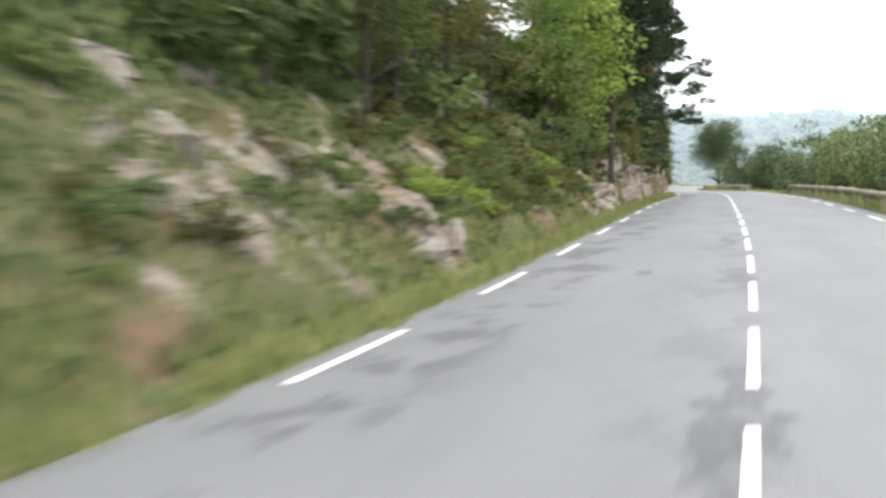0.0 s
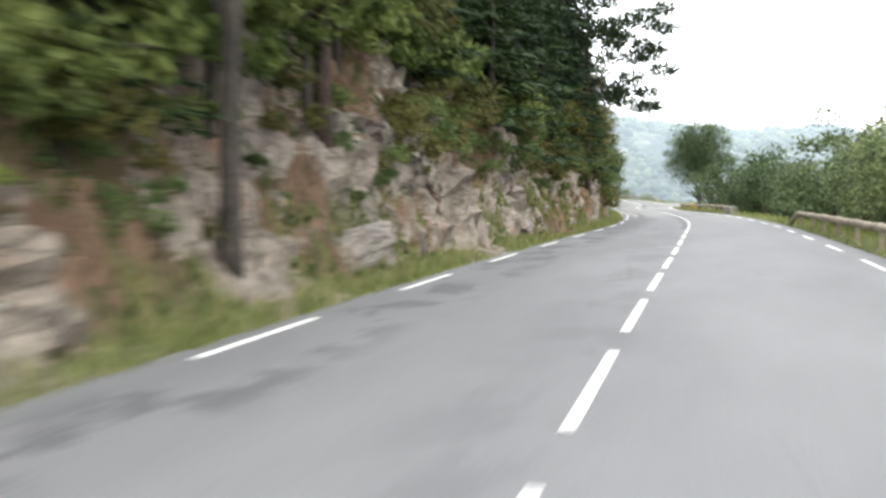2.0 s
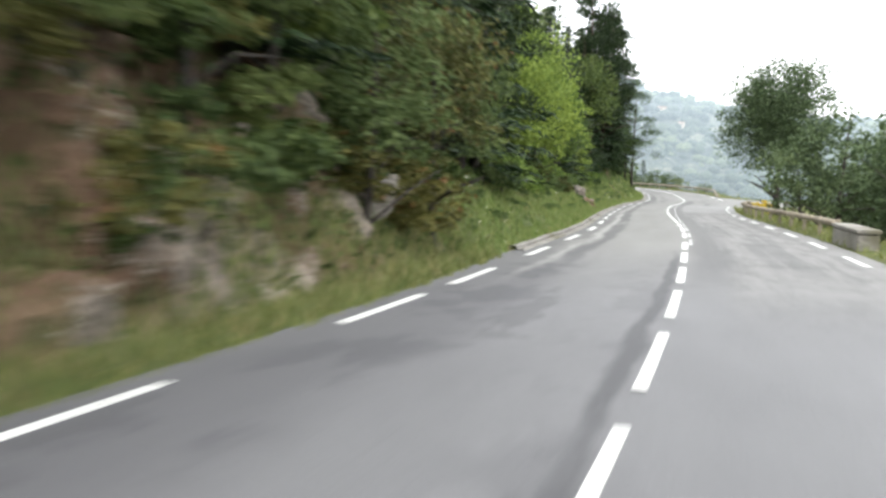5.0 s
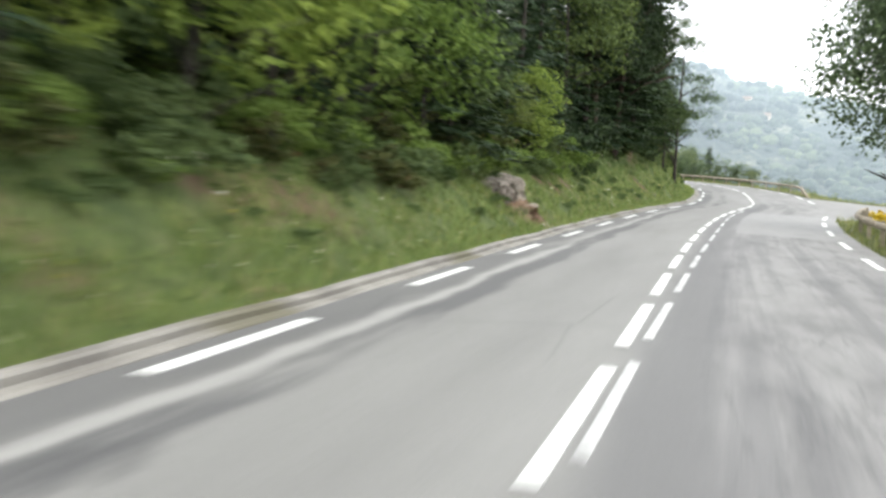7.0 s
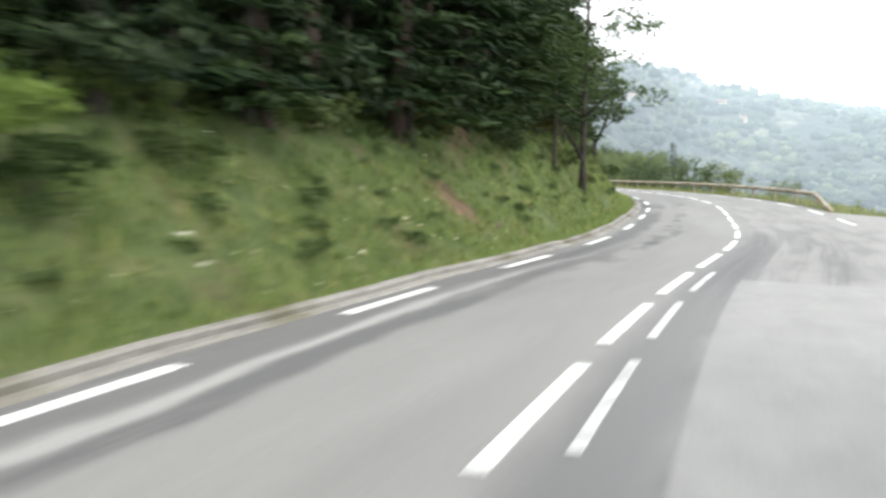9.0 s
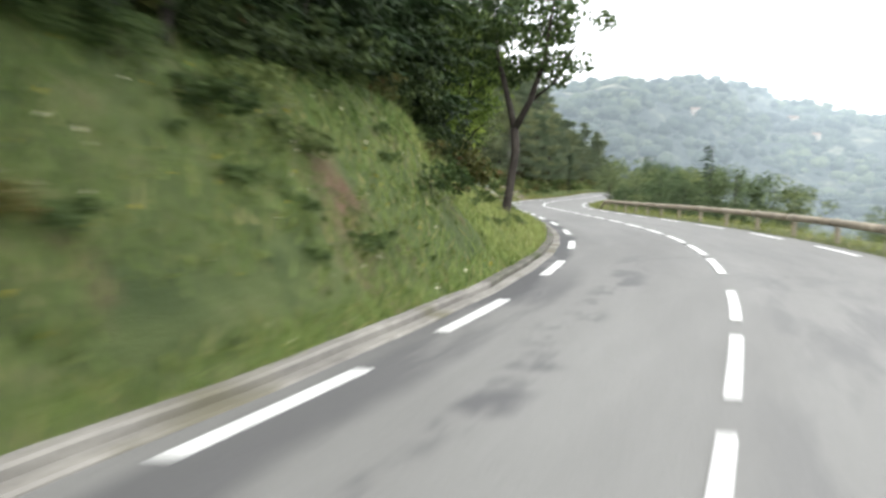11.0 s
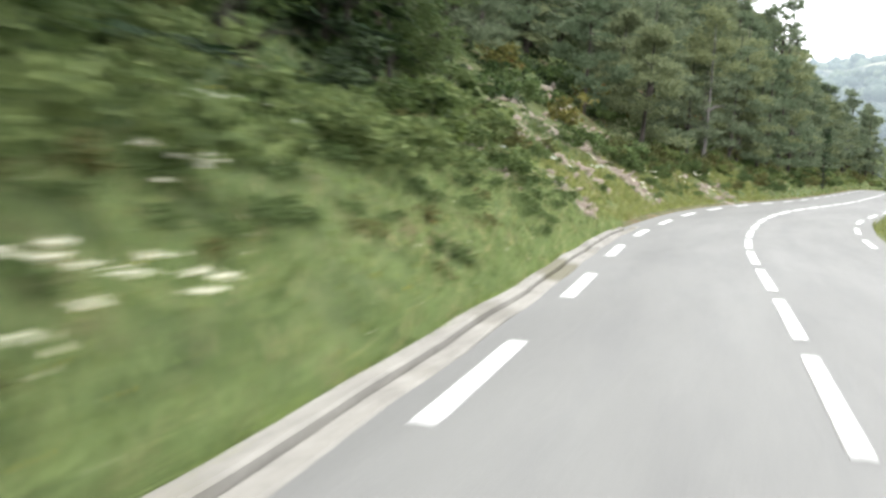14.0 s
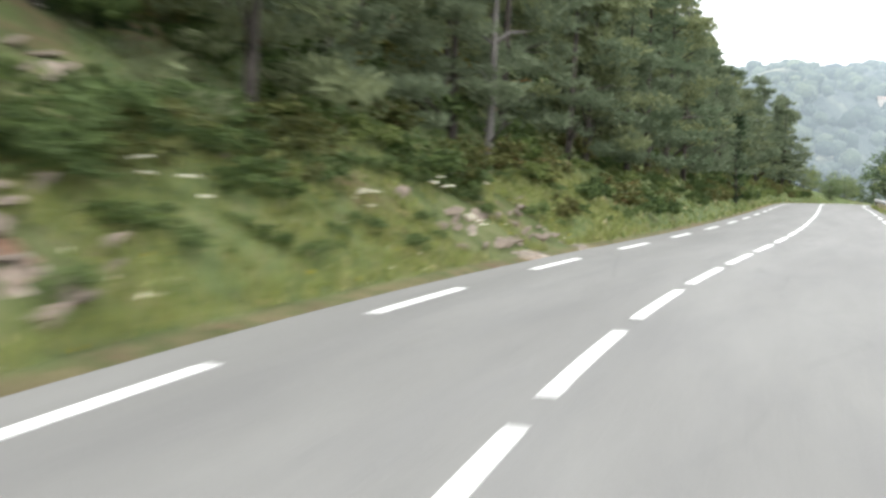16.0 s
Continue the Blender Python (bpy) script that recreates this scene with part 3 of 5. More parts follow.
def build_bank():
    s = np.arange(S_MIN, S_MAX, 0.3)
    e = np.concatenate([np.arange(-0.25, 2.8, 0.1), np.arange(2.8, 9, 0.32), np.geomspace(9, 42, 20)])
    sg, eg = np.meshgrid(s, e, indexing="ij")
    z = bank_z(sg, np.clip(eg, 0, None))
    steep = np.interp(sg, B_AT, B_FACE)
    face_end = VERGE + np.interp(sg, B_AT, B_HIGH) / steep
    in_face = np.clip((eg - VERGE + .15) / 0.4, 0, 1)
    crag = np.interp(steep, [0.9, 1.3, 2.4], [0, 0.45, 1.0]) * (sg < 140) * in_face * np.clip((face_end + 1.5 - eg) / 1.5, 0, 1)
    for s0, e0, r0, add in SCREES:
        crag = np.maximum(crag, np.where(sg > 152, .1, .8) * add * np.exp(-(((sg - s0) / r0) ** 2 + ((eg - e0) / (0.8 * r0)) ** 2)))
    rel = fbm(sg, eg * 0.8 + z * 0.6, z, 4, 0.45)
    near = (sg > -20) & (sg < 300) & (eg < 9)
    step = np.zeros(sg.shape)
    step[near] = 0.55 * blocks(sg[near], eg[near], z[near], .75, 3.0) + 0.32 * blocks(sg[near], eg[near], z[near], 1.9, 8.0) + .12 * blocks(sg[near], eg[near], z[near], 4.3, 5.0)
    push = in_face * rel * 0.3 + crag * (0.75 * step + .3 * rel)
    z = z + push * 0.35 - 0.04 * (eg < 0)
    out = np.where(eg > .3, np.maximum(eg - push * np.interp(crag, [0, 1], [.1, .8]), .28), eg)
    me = strip("bank", sg, -(left_edge(sg) + out), road_z(sg, left_edge(sg)) + z, M_BANK, smooth=False)
    # bare rock where the cut is steep and here and there on the slopes
    want = fbm(sg, eg, 9.1, 3, 0.22) * 1.1
    rock = np.where(sg > 140, -.8, np.interp(steep, [0.6, 1.0, 1.5, 2.4], [-0.9, -0.45, 0.08, 0.42])) + want + 0.5 * (step - .35) + .2 * rel
    rock = np.where(eg > face_end + 1.0, rock - 0.5, rock) * (in_face > 0.3)
    for s0, e0, r0, add in SCREES:
        rock += add * np.where(sg > 200, .2 + 1.5 * step, 1.0 + .7 * step) * np.exp(-(((sg - s0) / r0) ** 2 + ((eg - e0) / (0.8 * r0)) ** 2))
    soil = np.zeros(sg.shape)
    for s0, e0, r0, q0 in EARTH:
        soil = np.maximum(soil, 1.5 * np.exp(-(((sg - s0) / r0) ** 2 + ((eg - e0) / q0) ** 2)))
    rock -= soil
    col = me.color_attributes.new("rock", "FLOAT_COLOR", "POINT")
    c = np.ones((rock.size, 4))
    c[:, 0] = np.clip(rock.ravel() + 0.2, 0, 1)
    c[:, 1] = np.clip(np.maximum(np.maximum(crag * 1.2, soil), np.clip((.32 - eg) / .12, 0, 1) * np.clip(np.maximum(np.minimum((sg - 258) / 6, .45), 1 - np.abs(sg - 68) / 14), 0, 1)).ravel(), 0, 1)
    col.data.foreach_set("color", c.ravel())
    ob = tagged(new("bank", me), "steep roadside cutting of pale rock, soil and grass", "bank", kind="structure")
    return ob


# bare brown earth in the bank: s, e, reach along and across
EARTH = [(175.2, 1.5, .55, .44), (159.6, 2.3, .7, .56), (157, 1.5, .6, .5), (155.4, 2.0, .5, .4), (40.1, .9, .7, .4), (43.6, 1.0, .6, .4), (71, .38, 4.2, .36), (66, .35, 1.2, .3)]
# bare stony places on the grassy slopes: s, e, radius, strength
SCREES = [(148.8, 1.1, 1.6, 1.1), (260, 2.4, 1.6, .9), (265.6, 1.6, 1.2, 1.5), (272, 6.2, 2.4, 1.7), (270, 4.7, 1.6, 1.7), (276, 4.9, 1.7, 1.3), (281, 4.6, 1.8, 1.2), (277, 1.5, 1.4, 1.1),
          (264.4, 1.15, 1.0, 1.6), (289.5, 1.0, 1.9, 1.3), (292.6, 1.1, 1.7, 1.2), (264, 5.2, 1.6, 1.0), (268.3, 3.9, 1.0, 1.7), (269.8, 2.9, .9, 1.6), (271.4, 2.1, .9, 1.6), (274, 4.1, 1.5, 1.5), (59, 1.5, 4.5, .5), (66, 1.2, 3, .4),
          (19.5, 1.1, 1.3, .8), (29, 1.0, 1.0, .9), (37.6, .95, 1.0, 1.2), (42.3, 1.0, 1.2, 1.3), (47, 1.3, 2.0, .9), (34, 2.2, 1.1, .5), (24, 2.4, 1.5, .8), (12.5, 1.6, 1.6, .5), (8, 1.4, 1.4, .5), (15.5, 2.6, 1.3, .5),
          (276.2, 3.0, 1.5, 1.5), (277, 2.0, 1.3, 1.4), (281.5, 5.4, 2.2, 1.5), (279, 4.6, 1.7, 1.3), (278.3, 3.6, 1.3, 1.2), (278.2, 1.5, .9, 1.3)]
bank = build_bank()

# valley-side verge
s1 = np.arange(S_MIN, S_MAX, 1.0)
e1 = np.concatenate([np.linspace(-0.1, 3, 9), np.geomspace(4, 40, 14)])
sg_, eg_ = np.meshgrid(s1, e1, indexing="ij")
lay = np.interp(sg_, [169, 178, 190, 199], [0, 5.0, 4.5, 0])
zr = road_z(sg_, w_right(sg_)) + right_z(sg_, np.clip(eg_, 0, None)) + 0.12 * fbm(sg_, eg_, 0, 2, 0.3) * np.clip(eg_, 0, 1) - 0.05 * (eg_ < 0)
tagged(new("verge", strip("verge", sg_, w_right(sg_) + 0.5 + lay + eg_, zr, M_VERGE, flip=True)), "grassy verge on the valley side of the road", "verge", kind="structure")


def edge_strip(name, s0, s1_, off, width, height, mat, label, lip=0.02):
    """A low concrete run along the hill-side edge; off: metres outside the edge line."""
    s = np.arange(s0, s1_ + .5, 1.0)
    sg, k = np.meshgrid(s, np.arange(6), indexing="ij")
    ds = np.array([0, 0, lip, width - lip, width, width])
    hs = np.array([-0.08, height - lip, height, height, height - lip, -0.08])
    dg = -(w_left(sg) + off + ds[k]) + 0.015 * np.sin(sg * 1.7)
    z = road_z(sg, w_left(sg) + off) + hs[k] + 0.01 * np.sin(sg * 0.9)
    return tagged(new(name, strip(name, sg, dg, z, mat, smooth=False)), label, "kerb", kind="structure")


edge_strip("gutter", 108, 266, 0.29, 0.18, 0.025, M_KERB, "pale weathered concrete gutter strip along the road edge")
edge_strip("kerb", 201, 239, 0.47, 0.16, 0.10, M_OLDKERB, "dark moss-stained concrete kerb below the grass bank")
edge_strip("kerb", 239, 264, 0.47, 0.16, 0.10, M_KERB, "low weathered concrete kerb below the grass bank")
edge_strip("kerb", 108, 201, 0.47, 0.16, 0.10, M_KERB, "low weathered concrete kerb below the grass bank")


# ---- painted lines ----
def arc_table(offset):
    s = np.arange(S_MIN, S_MAX, 0.5)
    x, y = at(s, offset(s))
    a = np.concatenate([[0], np.cumsum(np.hypot(np.diff(x), np.diff(y)))])
    return s, a - np.interp(0, s, a)


def dash(name, s0, s1_, off, width, mat):
    s = np.linspace(s0, s1_, 5)
    sg, k = np.meshgrid(s, np.arange(4), indexing="ij")
    dk = np.array([-.5, -.5, .5, .5]) * width
    dg = off(sg) + dk[k]
    z = road_z(sg, dg) + np.array([-0.004, 0.008, 0.008, -0.004])[k]
    part(name, strip(name, sg, dg, z, mat, smooth=False, flip=True), road)


def dashes(name, off, phase, period, length, s0, s1_, width, mat):
    s, a = arc_table(off)
    for n in range(int(-60 / period), int(420 / period)):
        lo = float(np.interp(phase + n * period, a, s))
        hi = float(np.interp(phase + n * period + length, a, s))
        if s0 <= lo < s1_:
            w = float(np.interp(lo, [0, 90, 110], width))
            dash(name, lo, hi, off, w, mat)


def on_left(s):
    return -w_left(s)


def on_right(s):
    return w_right(s)


def on_centre(s):
    return 0.0 * s


def beside_centre(s):
    return np.interp(s, [118, 129, 135, 141, 148, 155, 161, 167], [.14, .17, .26, .34, .42, .44, .38, .32])


EDGE_W, MID_W = (.10, .11, .16), (.09, .10, .145)
dashes("edge_line_dash", on_left, -2.46, 6.5, 3.0, -20, 100, EDGE_W, M_PAINT)
dashes("edge_line_dash", on_left, 2.10, 6.5, 3.0, 100, 192, EDGE_W, M_PAINT)
dashes("edge_line_dash", on_left, 0.85, 6.5, 3.0, 192, 400, EDGE_W, M_PAINT)
dashes("edge_line_dash", on_right, 1.3, 6.7, 3.2, -20, 172, EDGE_W, M_PAINT)
dashes("edge_line_dash", on_right, 4.6, 6.9, 3.6, 190, 400, EDGE_W, M_PAINT)
dashes("centre_line_dash", on_centre, 1.83, 4.33, 3.05, -20, 112, MID_W, M_PAINT)
dashes("centre_line_dash", on_centre, 3.26, 4.33, 3.2, 112, 200, (.09, .10, .125), M_PAINT)
dashes("centre_line_dash", on_centre, 0.44, 4.33, 3.3, 200, 400, MID_W, M_PAINT)
dashes("worn_line_dash", beside_centre, 3.82, 4.33, 3.0, 112, 171, (.07, .07, .085), M_FADED)


# ---- fences of the valley side ----
POST = mesh_of("rail_post", *join([box(0, 0, 0.28, 0.12, 0.10, 1.0, 0.012)]), M_WOOD)


def guard_rail(s0, s1_, off, sink_start=True, sink_end=True, step=4.0, mat=M_WOOD, label="weathered wooden guard rail on short posts"):
    x0, y0 = at((s0 + s1_) / 2, off((s0 + s1_) / 2))
    base = Vector((float(x0), float(y0), float(road_z((s0 + s1_) / 2, 4))))
    rail = thing("guard_rail", label, "guard rail", Matrix.Translation(base), "guard rails beside the road")
    n = max(2, int(round((s1_ - s0) / step)))
    knots = np.linspace(s0, s1_, n + 1)

    def top(s):
        h = 0.66
        if sink_start:
            h *= min(1, max(0.12, (s - s0) / 3.5))
        if sink_end:
            h *= min(1, max(0.12, (s1_ - s) / 3.5))
        return h

    for i, s in enumerate(knots):
        if top(s) > 0.4:
            x, y = at(s, off(s) + 0.13)
            part("post", POST, rail, "", Matrix.Translation(Vector((float(x), float(y), float(road_z(s, 4)) - 0.10)) - base) @ pose(0, 0, 0, 0, 0, heading(s)))
    for a, b in zip(knots[:-1], knots[1:]):
        pts = []
        for s in np.linspace(a, b - 0.03, 4):
            x, y = at(s, off(s))
            pts.append(Vector((float(x), float(y), float(road_z(s, 4)) + top(s) - 0.09)) - base)
        v, f = tube(pts, [0.10] * 4, 10)
        part("rail_log", mesh_of("rail_log", v, f, mat, True), rail)
    return rail


guard_rail(33, 86, lambda s: w_right(s) + 0.75)
guard_rail(119.5, 170, lambda s: w_right(s) + 0.85 + np.interp(s, [158, 170], [0, 0.9]), sink_start=False)
guard_rail(199.5, 262, lambda s: w_right(s) + 0.75)
guard_rail(320, 372, lambda s: w_right(s) + 0.9, mat=M_STEEL, label="grey steel guard rail on short posts")


def block(s, d, length):
    x, y = at(s, d)
    ob = thing("parapet_block", "low grey stone parapet block at the end of the rail", "parapet", pose(float(x), float(y), float(road_z(s, 4)), 0, 0, heading(s)))
    v, f = box(0, 0, 0.18, 0.55, length, 0.62, 0.05)
    part("block", mesh_of("block", v, f, M_KERB), ob)
    v, f = box(0, 0, 0.53, 0.62, length + 0.08, 0.09, 0.02)
    part("coping", mesh_of("coping", v, f, M_KERB), ob, "flat coping stone")


block(116.3, w_right(116) + 0.95, 4.6)


def marker_post(s, d):
    x, y = at(s, d)
    ob = thing("marker_post", "slim white roadside marker post behind the steel rail", "post", pose(float(x), float(y), float(road_z(s, 4)) - .2, 0, 0, heading(s)))
    part("shaft", mesh_of("shaft", *box(0, 0, .65, .12, .1, 1.5, .02), M_PAINT), ob)
    part("reflector_band", mesh_of("reflector_band", *box(0, 0, 1.16, .13, .11, .12, .01), M_STEEL), ob, "grey reflector band")


marker_post(351, w_right(351) + 1.5)


# ---- plants ----
def needle_crown(h, low, spread, seed, droop=0.35, mesh_name="crown", mat=None, dense=1.0, shape=1.0, big=1.0):
    """Tiers of flat, drooping boughs, each with side twigs that shorten towards its tip."""
    r = np.random.default_rng(seed)
    cs, ds_, ls = [], [], []
    z = h * low
    while z < h * 0.985:
        k = (z / h - low) / (1 - low)
        reach = spread * (1 - k) ** (0.75 * shape) * r.uniform(0.75, 1.15) + 0.18
        boughs, turn = int(r.integers(5, 8)), r.uniform(0, 2 * math.pi)
        for b in range(boughs):
            a, reach_b = turn + 2 * math.pi * b / boughs + r.normal() * .22, reach * r.uniform(0.6, 1.12)
            m = max(3, int(reach_b / 0.21 * dense))
            t = np.linspace(0.1, 1, m)
            out, side = np.array([math.cos(a), math.sin(a), 0]), np.array([-math.sin(a), math.cos(a), 0])
            up = z + r.normal() * .07 + 0.16 * reach_b * t - droop * reach_b * t**2
            axis = out * (reach_b * t)[:, None] + np.array([0, 0, 1]) * up[:, None]
            wide = .15 + .30 * reach_b * (1 - t) ** .8 * np.minimum(1, t * 3.5)
            for sgn in (-1, 0, 1):
                jit = r.normal(size=(m, 3)) * np.array([.05, .05, .035])
                cs.append(axis + side * (sgn * wide * .55)[:, None] + jit - np.array([0, 0, 1]) * (abs(sgn) * .12 * wide)[:, None])
                ds_.append(out * .8 + side * (sgn * .75) + np.array([0, 0, .1 - droop * .8]) + r.normal(size=(m, 3)) * .22)
                ls.append((wide * 1.25 if sgn else .34 + .1 * t) + r.uniform(0, .16, m))
        z += r.uniform(0.5, 0.8) * (1 - .55 * k)
    c, d, ln = np.concatenate(cs), np.concatenate(ds_), np.concatenate(ls)
    v, f = cards(c, d, ln * big, ln * 0.19 * big, lie=.5)
    return mesh_of(mesh_name, v, f, mat)


def pine_crown(h, low, spread, seed, mat, n=75, big=1.0, blobs=46, flat=.32):
    """Umbrella-like tufts of a pine on bare upper limbs."""
    r = np.random.default_rng(seed)
    cs, ds_ = [], []
    for _ in range(blobs):
        k = r.uniform(0, 1)
        z = h * (low + (1 - low) * k)
        a = r.uniform(0, 2 * math.pi)
        rad = spread * (1 - 0.75 * k**1.6) * math.sqrt(r.uniform(0.05, 1))
        blob = unit(r.normal(size=(n, 3))) * (r.uniform(0.15, 1, n) ** 0.5)[:, None] * np.array([0.64, 0.64, flat])
        cs.append(np.array([rad * math.cos(a), rad * math.sin(a), z]) + blob)
        ds_.append(blob + np.array([0, 0, 0.25]) + r.normal(size=(n, 3)) * 0.25)
    c, d = np.concatenate(cs), np.concatenate(ds_)
    v, f = cards(c, d, r.uniform(0.24, 0.44, len(c)) * big, 0.085 * big)
    return mesh_of("crown", v, f, mat)


def leaf_crown(seed, size, puffs, per, leaf, mat, name="crown", hollow=0.45, lift=0.0):
    """Leaves in clumps through an uneven ellipsoid."""
    r = np.random.default_rng(seed)
    sx, sy, sz = size
    cs, ds_ = [], []
    for _ in range(puffs):
        u = unit(r.normal(size=3))
        u[2] = abs(u[2]) if lift < 0 else u[2]
        k = r.uniform(hollow, 1.0) * r.uniform(0.8, 1.1)
        centre = u * k * np.array([sx, sy, sz])
        pr = r.uniform(0.16, 0.34) * min(sx, sz)
        blob = unit(r.normal(size=(per, 3))) * (r.uniform(0.2, 1, per) ** 0.6)[:, None] * pr * np.array([1.15, 1.15, 0.8])
        cs.append(centre + blob)
        ds_.append(blob + r.normal(size=(per, 3)) * pr + np.array([0, 0, -0.2 * pr]))
    c, d = np.concatenate(cs), np.concatenate(ds_)
    v, f = cards(c, d, r.uniform(0.7, 1.3, len(c)) * leaf, leaf * 0.62)
    return mesh_of(name, v, f, mat)


def trunk_mesh(h, r0, seed, mat, limbs=0, lean=0.06, limb_from=0.35, reach=1.5, name="trunk"):
    r = np.random.default_rng(seed)
    pts, rad = [], []
    ax, ay = r.uniform(-lean, lean, 2)
    for i in range(8):
        k = i / 7
        pts.append((ax * h * k + 0.05 * math.sin(3 * k + seed), ay * h * k + 0.05 * math.cos(4 * k + seed), -0.5 + (h + 0.5) * k))
        rad.append(r0 * (1 - 0.85 * k) * (1.35 if i == 0 else 1))
    pieces = [tube(pts, rad, 8)]
    for _ in range(limbs):
        k = r.uniform(limb_from, 0.9)
        a, ln = r.uniform(0, 2 * math.pi), reach * r.uniform(0.6, 1.1) * (1.15 - k)
        p = Vector(pts[int(k * 7)])
        q = p + Vector((math.cos(a) * ln * .5, math.sin(a) * ln * .5, ln * .35))
        e = p + Vector((math.cos(a) * ln, math.sin(a) * ln, ln * r.uniform(.3, .7)))
        w = r0 * (1 - 0.85 * k) * 0.5
        pieces.append(tube([p, q, e], [w, w * .7, w * .2], 5))
    return mesh_of(name, *join(pieces), mat, True)


def tree_kind(name, label, category, trunk_me, crown_me, crown_z=0.0):
    """A tree built once, far below the ground's sight, as the pattern for its copies."""
    return trunk_me, crown_me, crown_z, name, label, category


def plant(kind, place, turn, size, group="", label=""):
    trunk_me, crown_me, cz, name, lab, cat = kind
    ob = thing(name, label or lab, cat, pose(*place, 0, 0, turn) @ Matrix.Diagonal((size, size, size, 1)), group)
    if trunk_me:
        part("trunk", trunk_me, ob)
    part("crown", crown_me, ob, m=Matrix.Translation((0, 0, cz)))
    return ob


FIRS = [tree_kind("fir_tree", "dark green fir tree with drooping branches on the hillside", "tree",
                  trunk_mesh(h, 0.16, 11 + i, M_BARK), needle_crown(h, low, sp, 21 + i, 0.22, mat=L_FIR, dense=1.15)) for i, (h, low, sp) in enumerate([(9.5, .04, 2.4), (11.5, .06, 2.7), (8.0, .03, 2.2)])]
PINES = [tree_kind("pine_tree", "tall pine with bare reddish trunk and dark tufted crown", "tree",
                   trunk_mesh(h, 0.17, 31 + i, M_BARKRED, 14, 0.05, .3, 2.6), pine_crown(h, low, sp, 41 + i, L_PINE, 62)) for i, (h, low, sp) in enumerate([(10.5, .38, 2.5), (12.5, .45, 2.7), (9.0, .28, 2.3)])]
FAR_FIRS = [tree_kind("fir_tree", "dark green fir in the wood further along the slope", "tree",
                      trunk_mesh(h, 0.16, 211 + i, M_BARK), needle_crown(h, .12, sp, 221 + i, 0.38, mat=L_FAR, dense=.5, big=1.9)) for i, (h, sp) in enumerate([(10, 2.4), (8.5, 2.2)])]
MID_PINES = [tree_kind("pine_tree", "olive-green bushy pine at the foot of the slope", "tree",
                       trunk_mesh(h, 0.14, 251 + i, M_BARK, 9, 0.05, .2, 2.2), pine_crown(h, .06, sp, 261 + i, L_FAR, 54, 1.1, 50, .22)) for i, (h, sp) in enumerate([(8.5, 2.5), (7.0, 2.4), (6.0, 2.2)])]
FAR_PINES = [tree_kind("pine_tree", "pine with haze-paled grey-green crown in the wood further along", "tree",
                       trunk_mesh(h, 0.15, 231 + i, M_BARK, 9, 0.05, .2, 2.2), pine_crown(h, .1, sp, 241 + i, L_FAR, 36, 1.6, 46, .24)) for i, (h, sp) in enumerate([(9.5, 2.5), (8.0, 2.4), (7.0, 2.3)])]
LEAFY = [tree_kind("broadleaf_tree", "leafy green broadleaf tree on the roadside slope", "tree",
                   trunk_mesh(h * .8, 0.13, 51 + i, M_BARK, 12, 0.08, .25, 2.4), leaf_crown(61 + i, (sp, sp, h * .36), 54, 40, .195, m), h * .60)
         for i, (h, sp, m) in enumerate([(7.5, 2.5, L_GREEN), (9.0, 2.8, L_GREEN), (6.0, 2.1, L_LIGHT), (7.0, 2.2, L_OLIVE)])]
BUSHES = [tree_kind("bush", lab, "bush", trunk_mesh(1.1, 0.04, 71 + i, M_BARK, 7, .2, .1, 1.0, "stems"), leaf_crown(81 + i, (1.0, 1.0, .8), 22, 22, .165, m, lift=-1), .35)
          for i, (m, lab) in enumerate([(L_GREEN, "dense green bush on the roadside bank"), (L_LIGHT, "light green bush on the roadside bank"), (L_OLIVE, "olive bush with a few dry leaves"),
                                         (L_GREEN, "dense green bush on the roadside bank"), (L_RUST, "small rust-coloured dry bush")])]
HEDGES = [tree_kind("willow_bush", "pale green bushy tree behind the valley rail", "tree", trunk_mesh(3.2, 0.09, 91 + i, M_BARK, 10, .12, .1, 2.0), leaf_crown(95 + i, (1.9, 1.9, 1.8), 50, 46, .15, L_HEDGE), 2.0) for i in range(3)]

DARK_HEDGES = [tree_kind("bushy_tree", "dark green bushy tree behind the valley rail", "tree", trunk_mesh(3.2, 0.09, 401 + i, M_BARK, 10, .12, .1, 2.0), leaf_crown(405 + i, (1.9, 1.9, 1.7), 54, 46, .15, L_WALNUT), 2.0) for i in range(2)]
# bush in those near-black leaves, to darken the wood's floor
SHADED_BUSH = tree_kind("bush", "bush with the shade under the trees put into its leaf colour", "bush", trunk_mesh(1.1, .04, 421, M_BARK, 7, .2, .1, 1.0, "stems"), leaf_crown(422, (1.0, 1.0, .9), 24, 26, .15, L_SHADED, lift=-1), .4)
FRESH = tree_kind("broadleaf_tree", "young tree with fresh bright green leaves at the wood's edge", "tree", trunk_mesh(5.2, .09, 411, M_BARK, 14, .08, .15, 1.8), leaf_crown(412, (1.9, 1.9, 2.6), 70, 40, .19, L_FRESH), 3.6)
FRESH_BUSH = tree_kind("bush", "fresh green bush on the roadside bank", "bush", trunk_mesh(1.1, 0.04, 415, M_BARK, 7, .2, .1, 1.0, "stems"), leaf_crown(416, (1.0, 1.0, .9), 24, 24, .16, L_FRESH, lift=-1), .4)


def on_stones(s, e):
    """True on the bare stony places of the later slope."""
    return any(a_ > 1 and u > 200 and ((s - u) / q_) ** 2 + ((e - w_) / (.8 * q_)) ** 2 < .6 for u, w_, q_, a_ in SCREES)


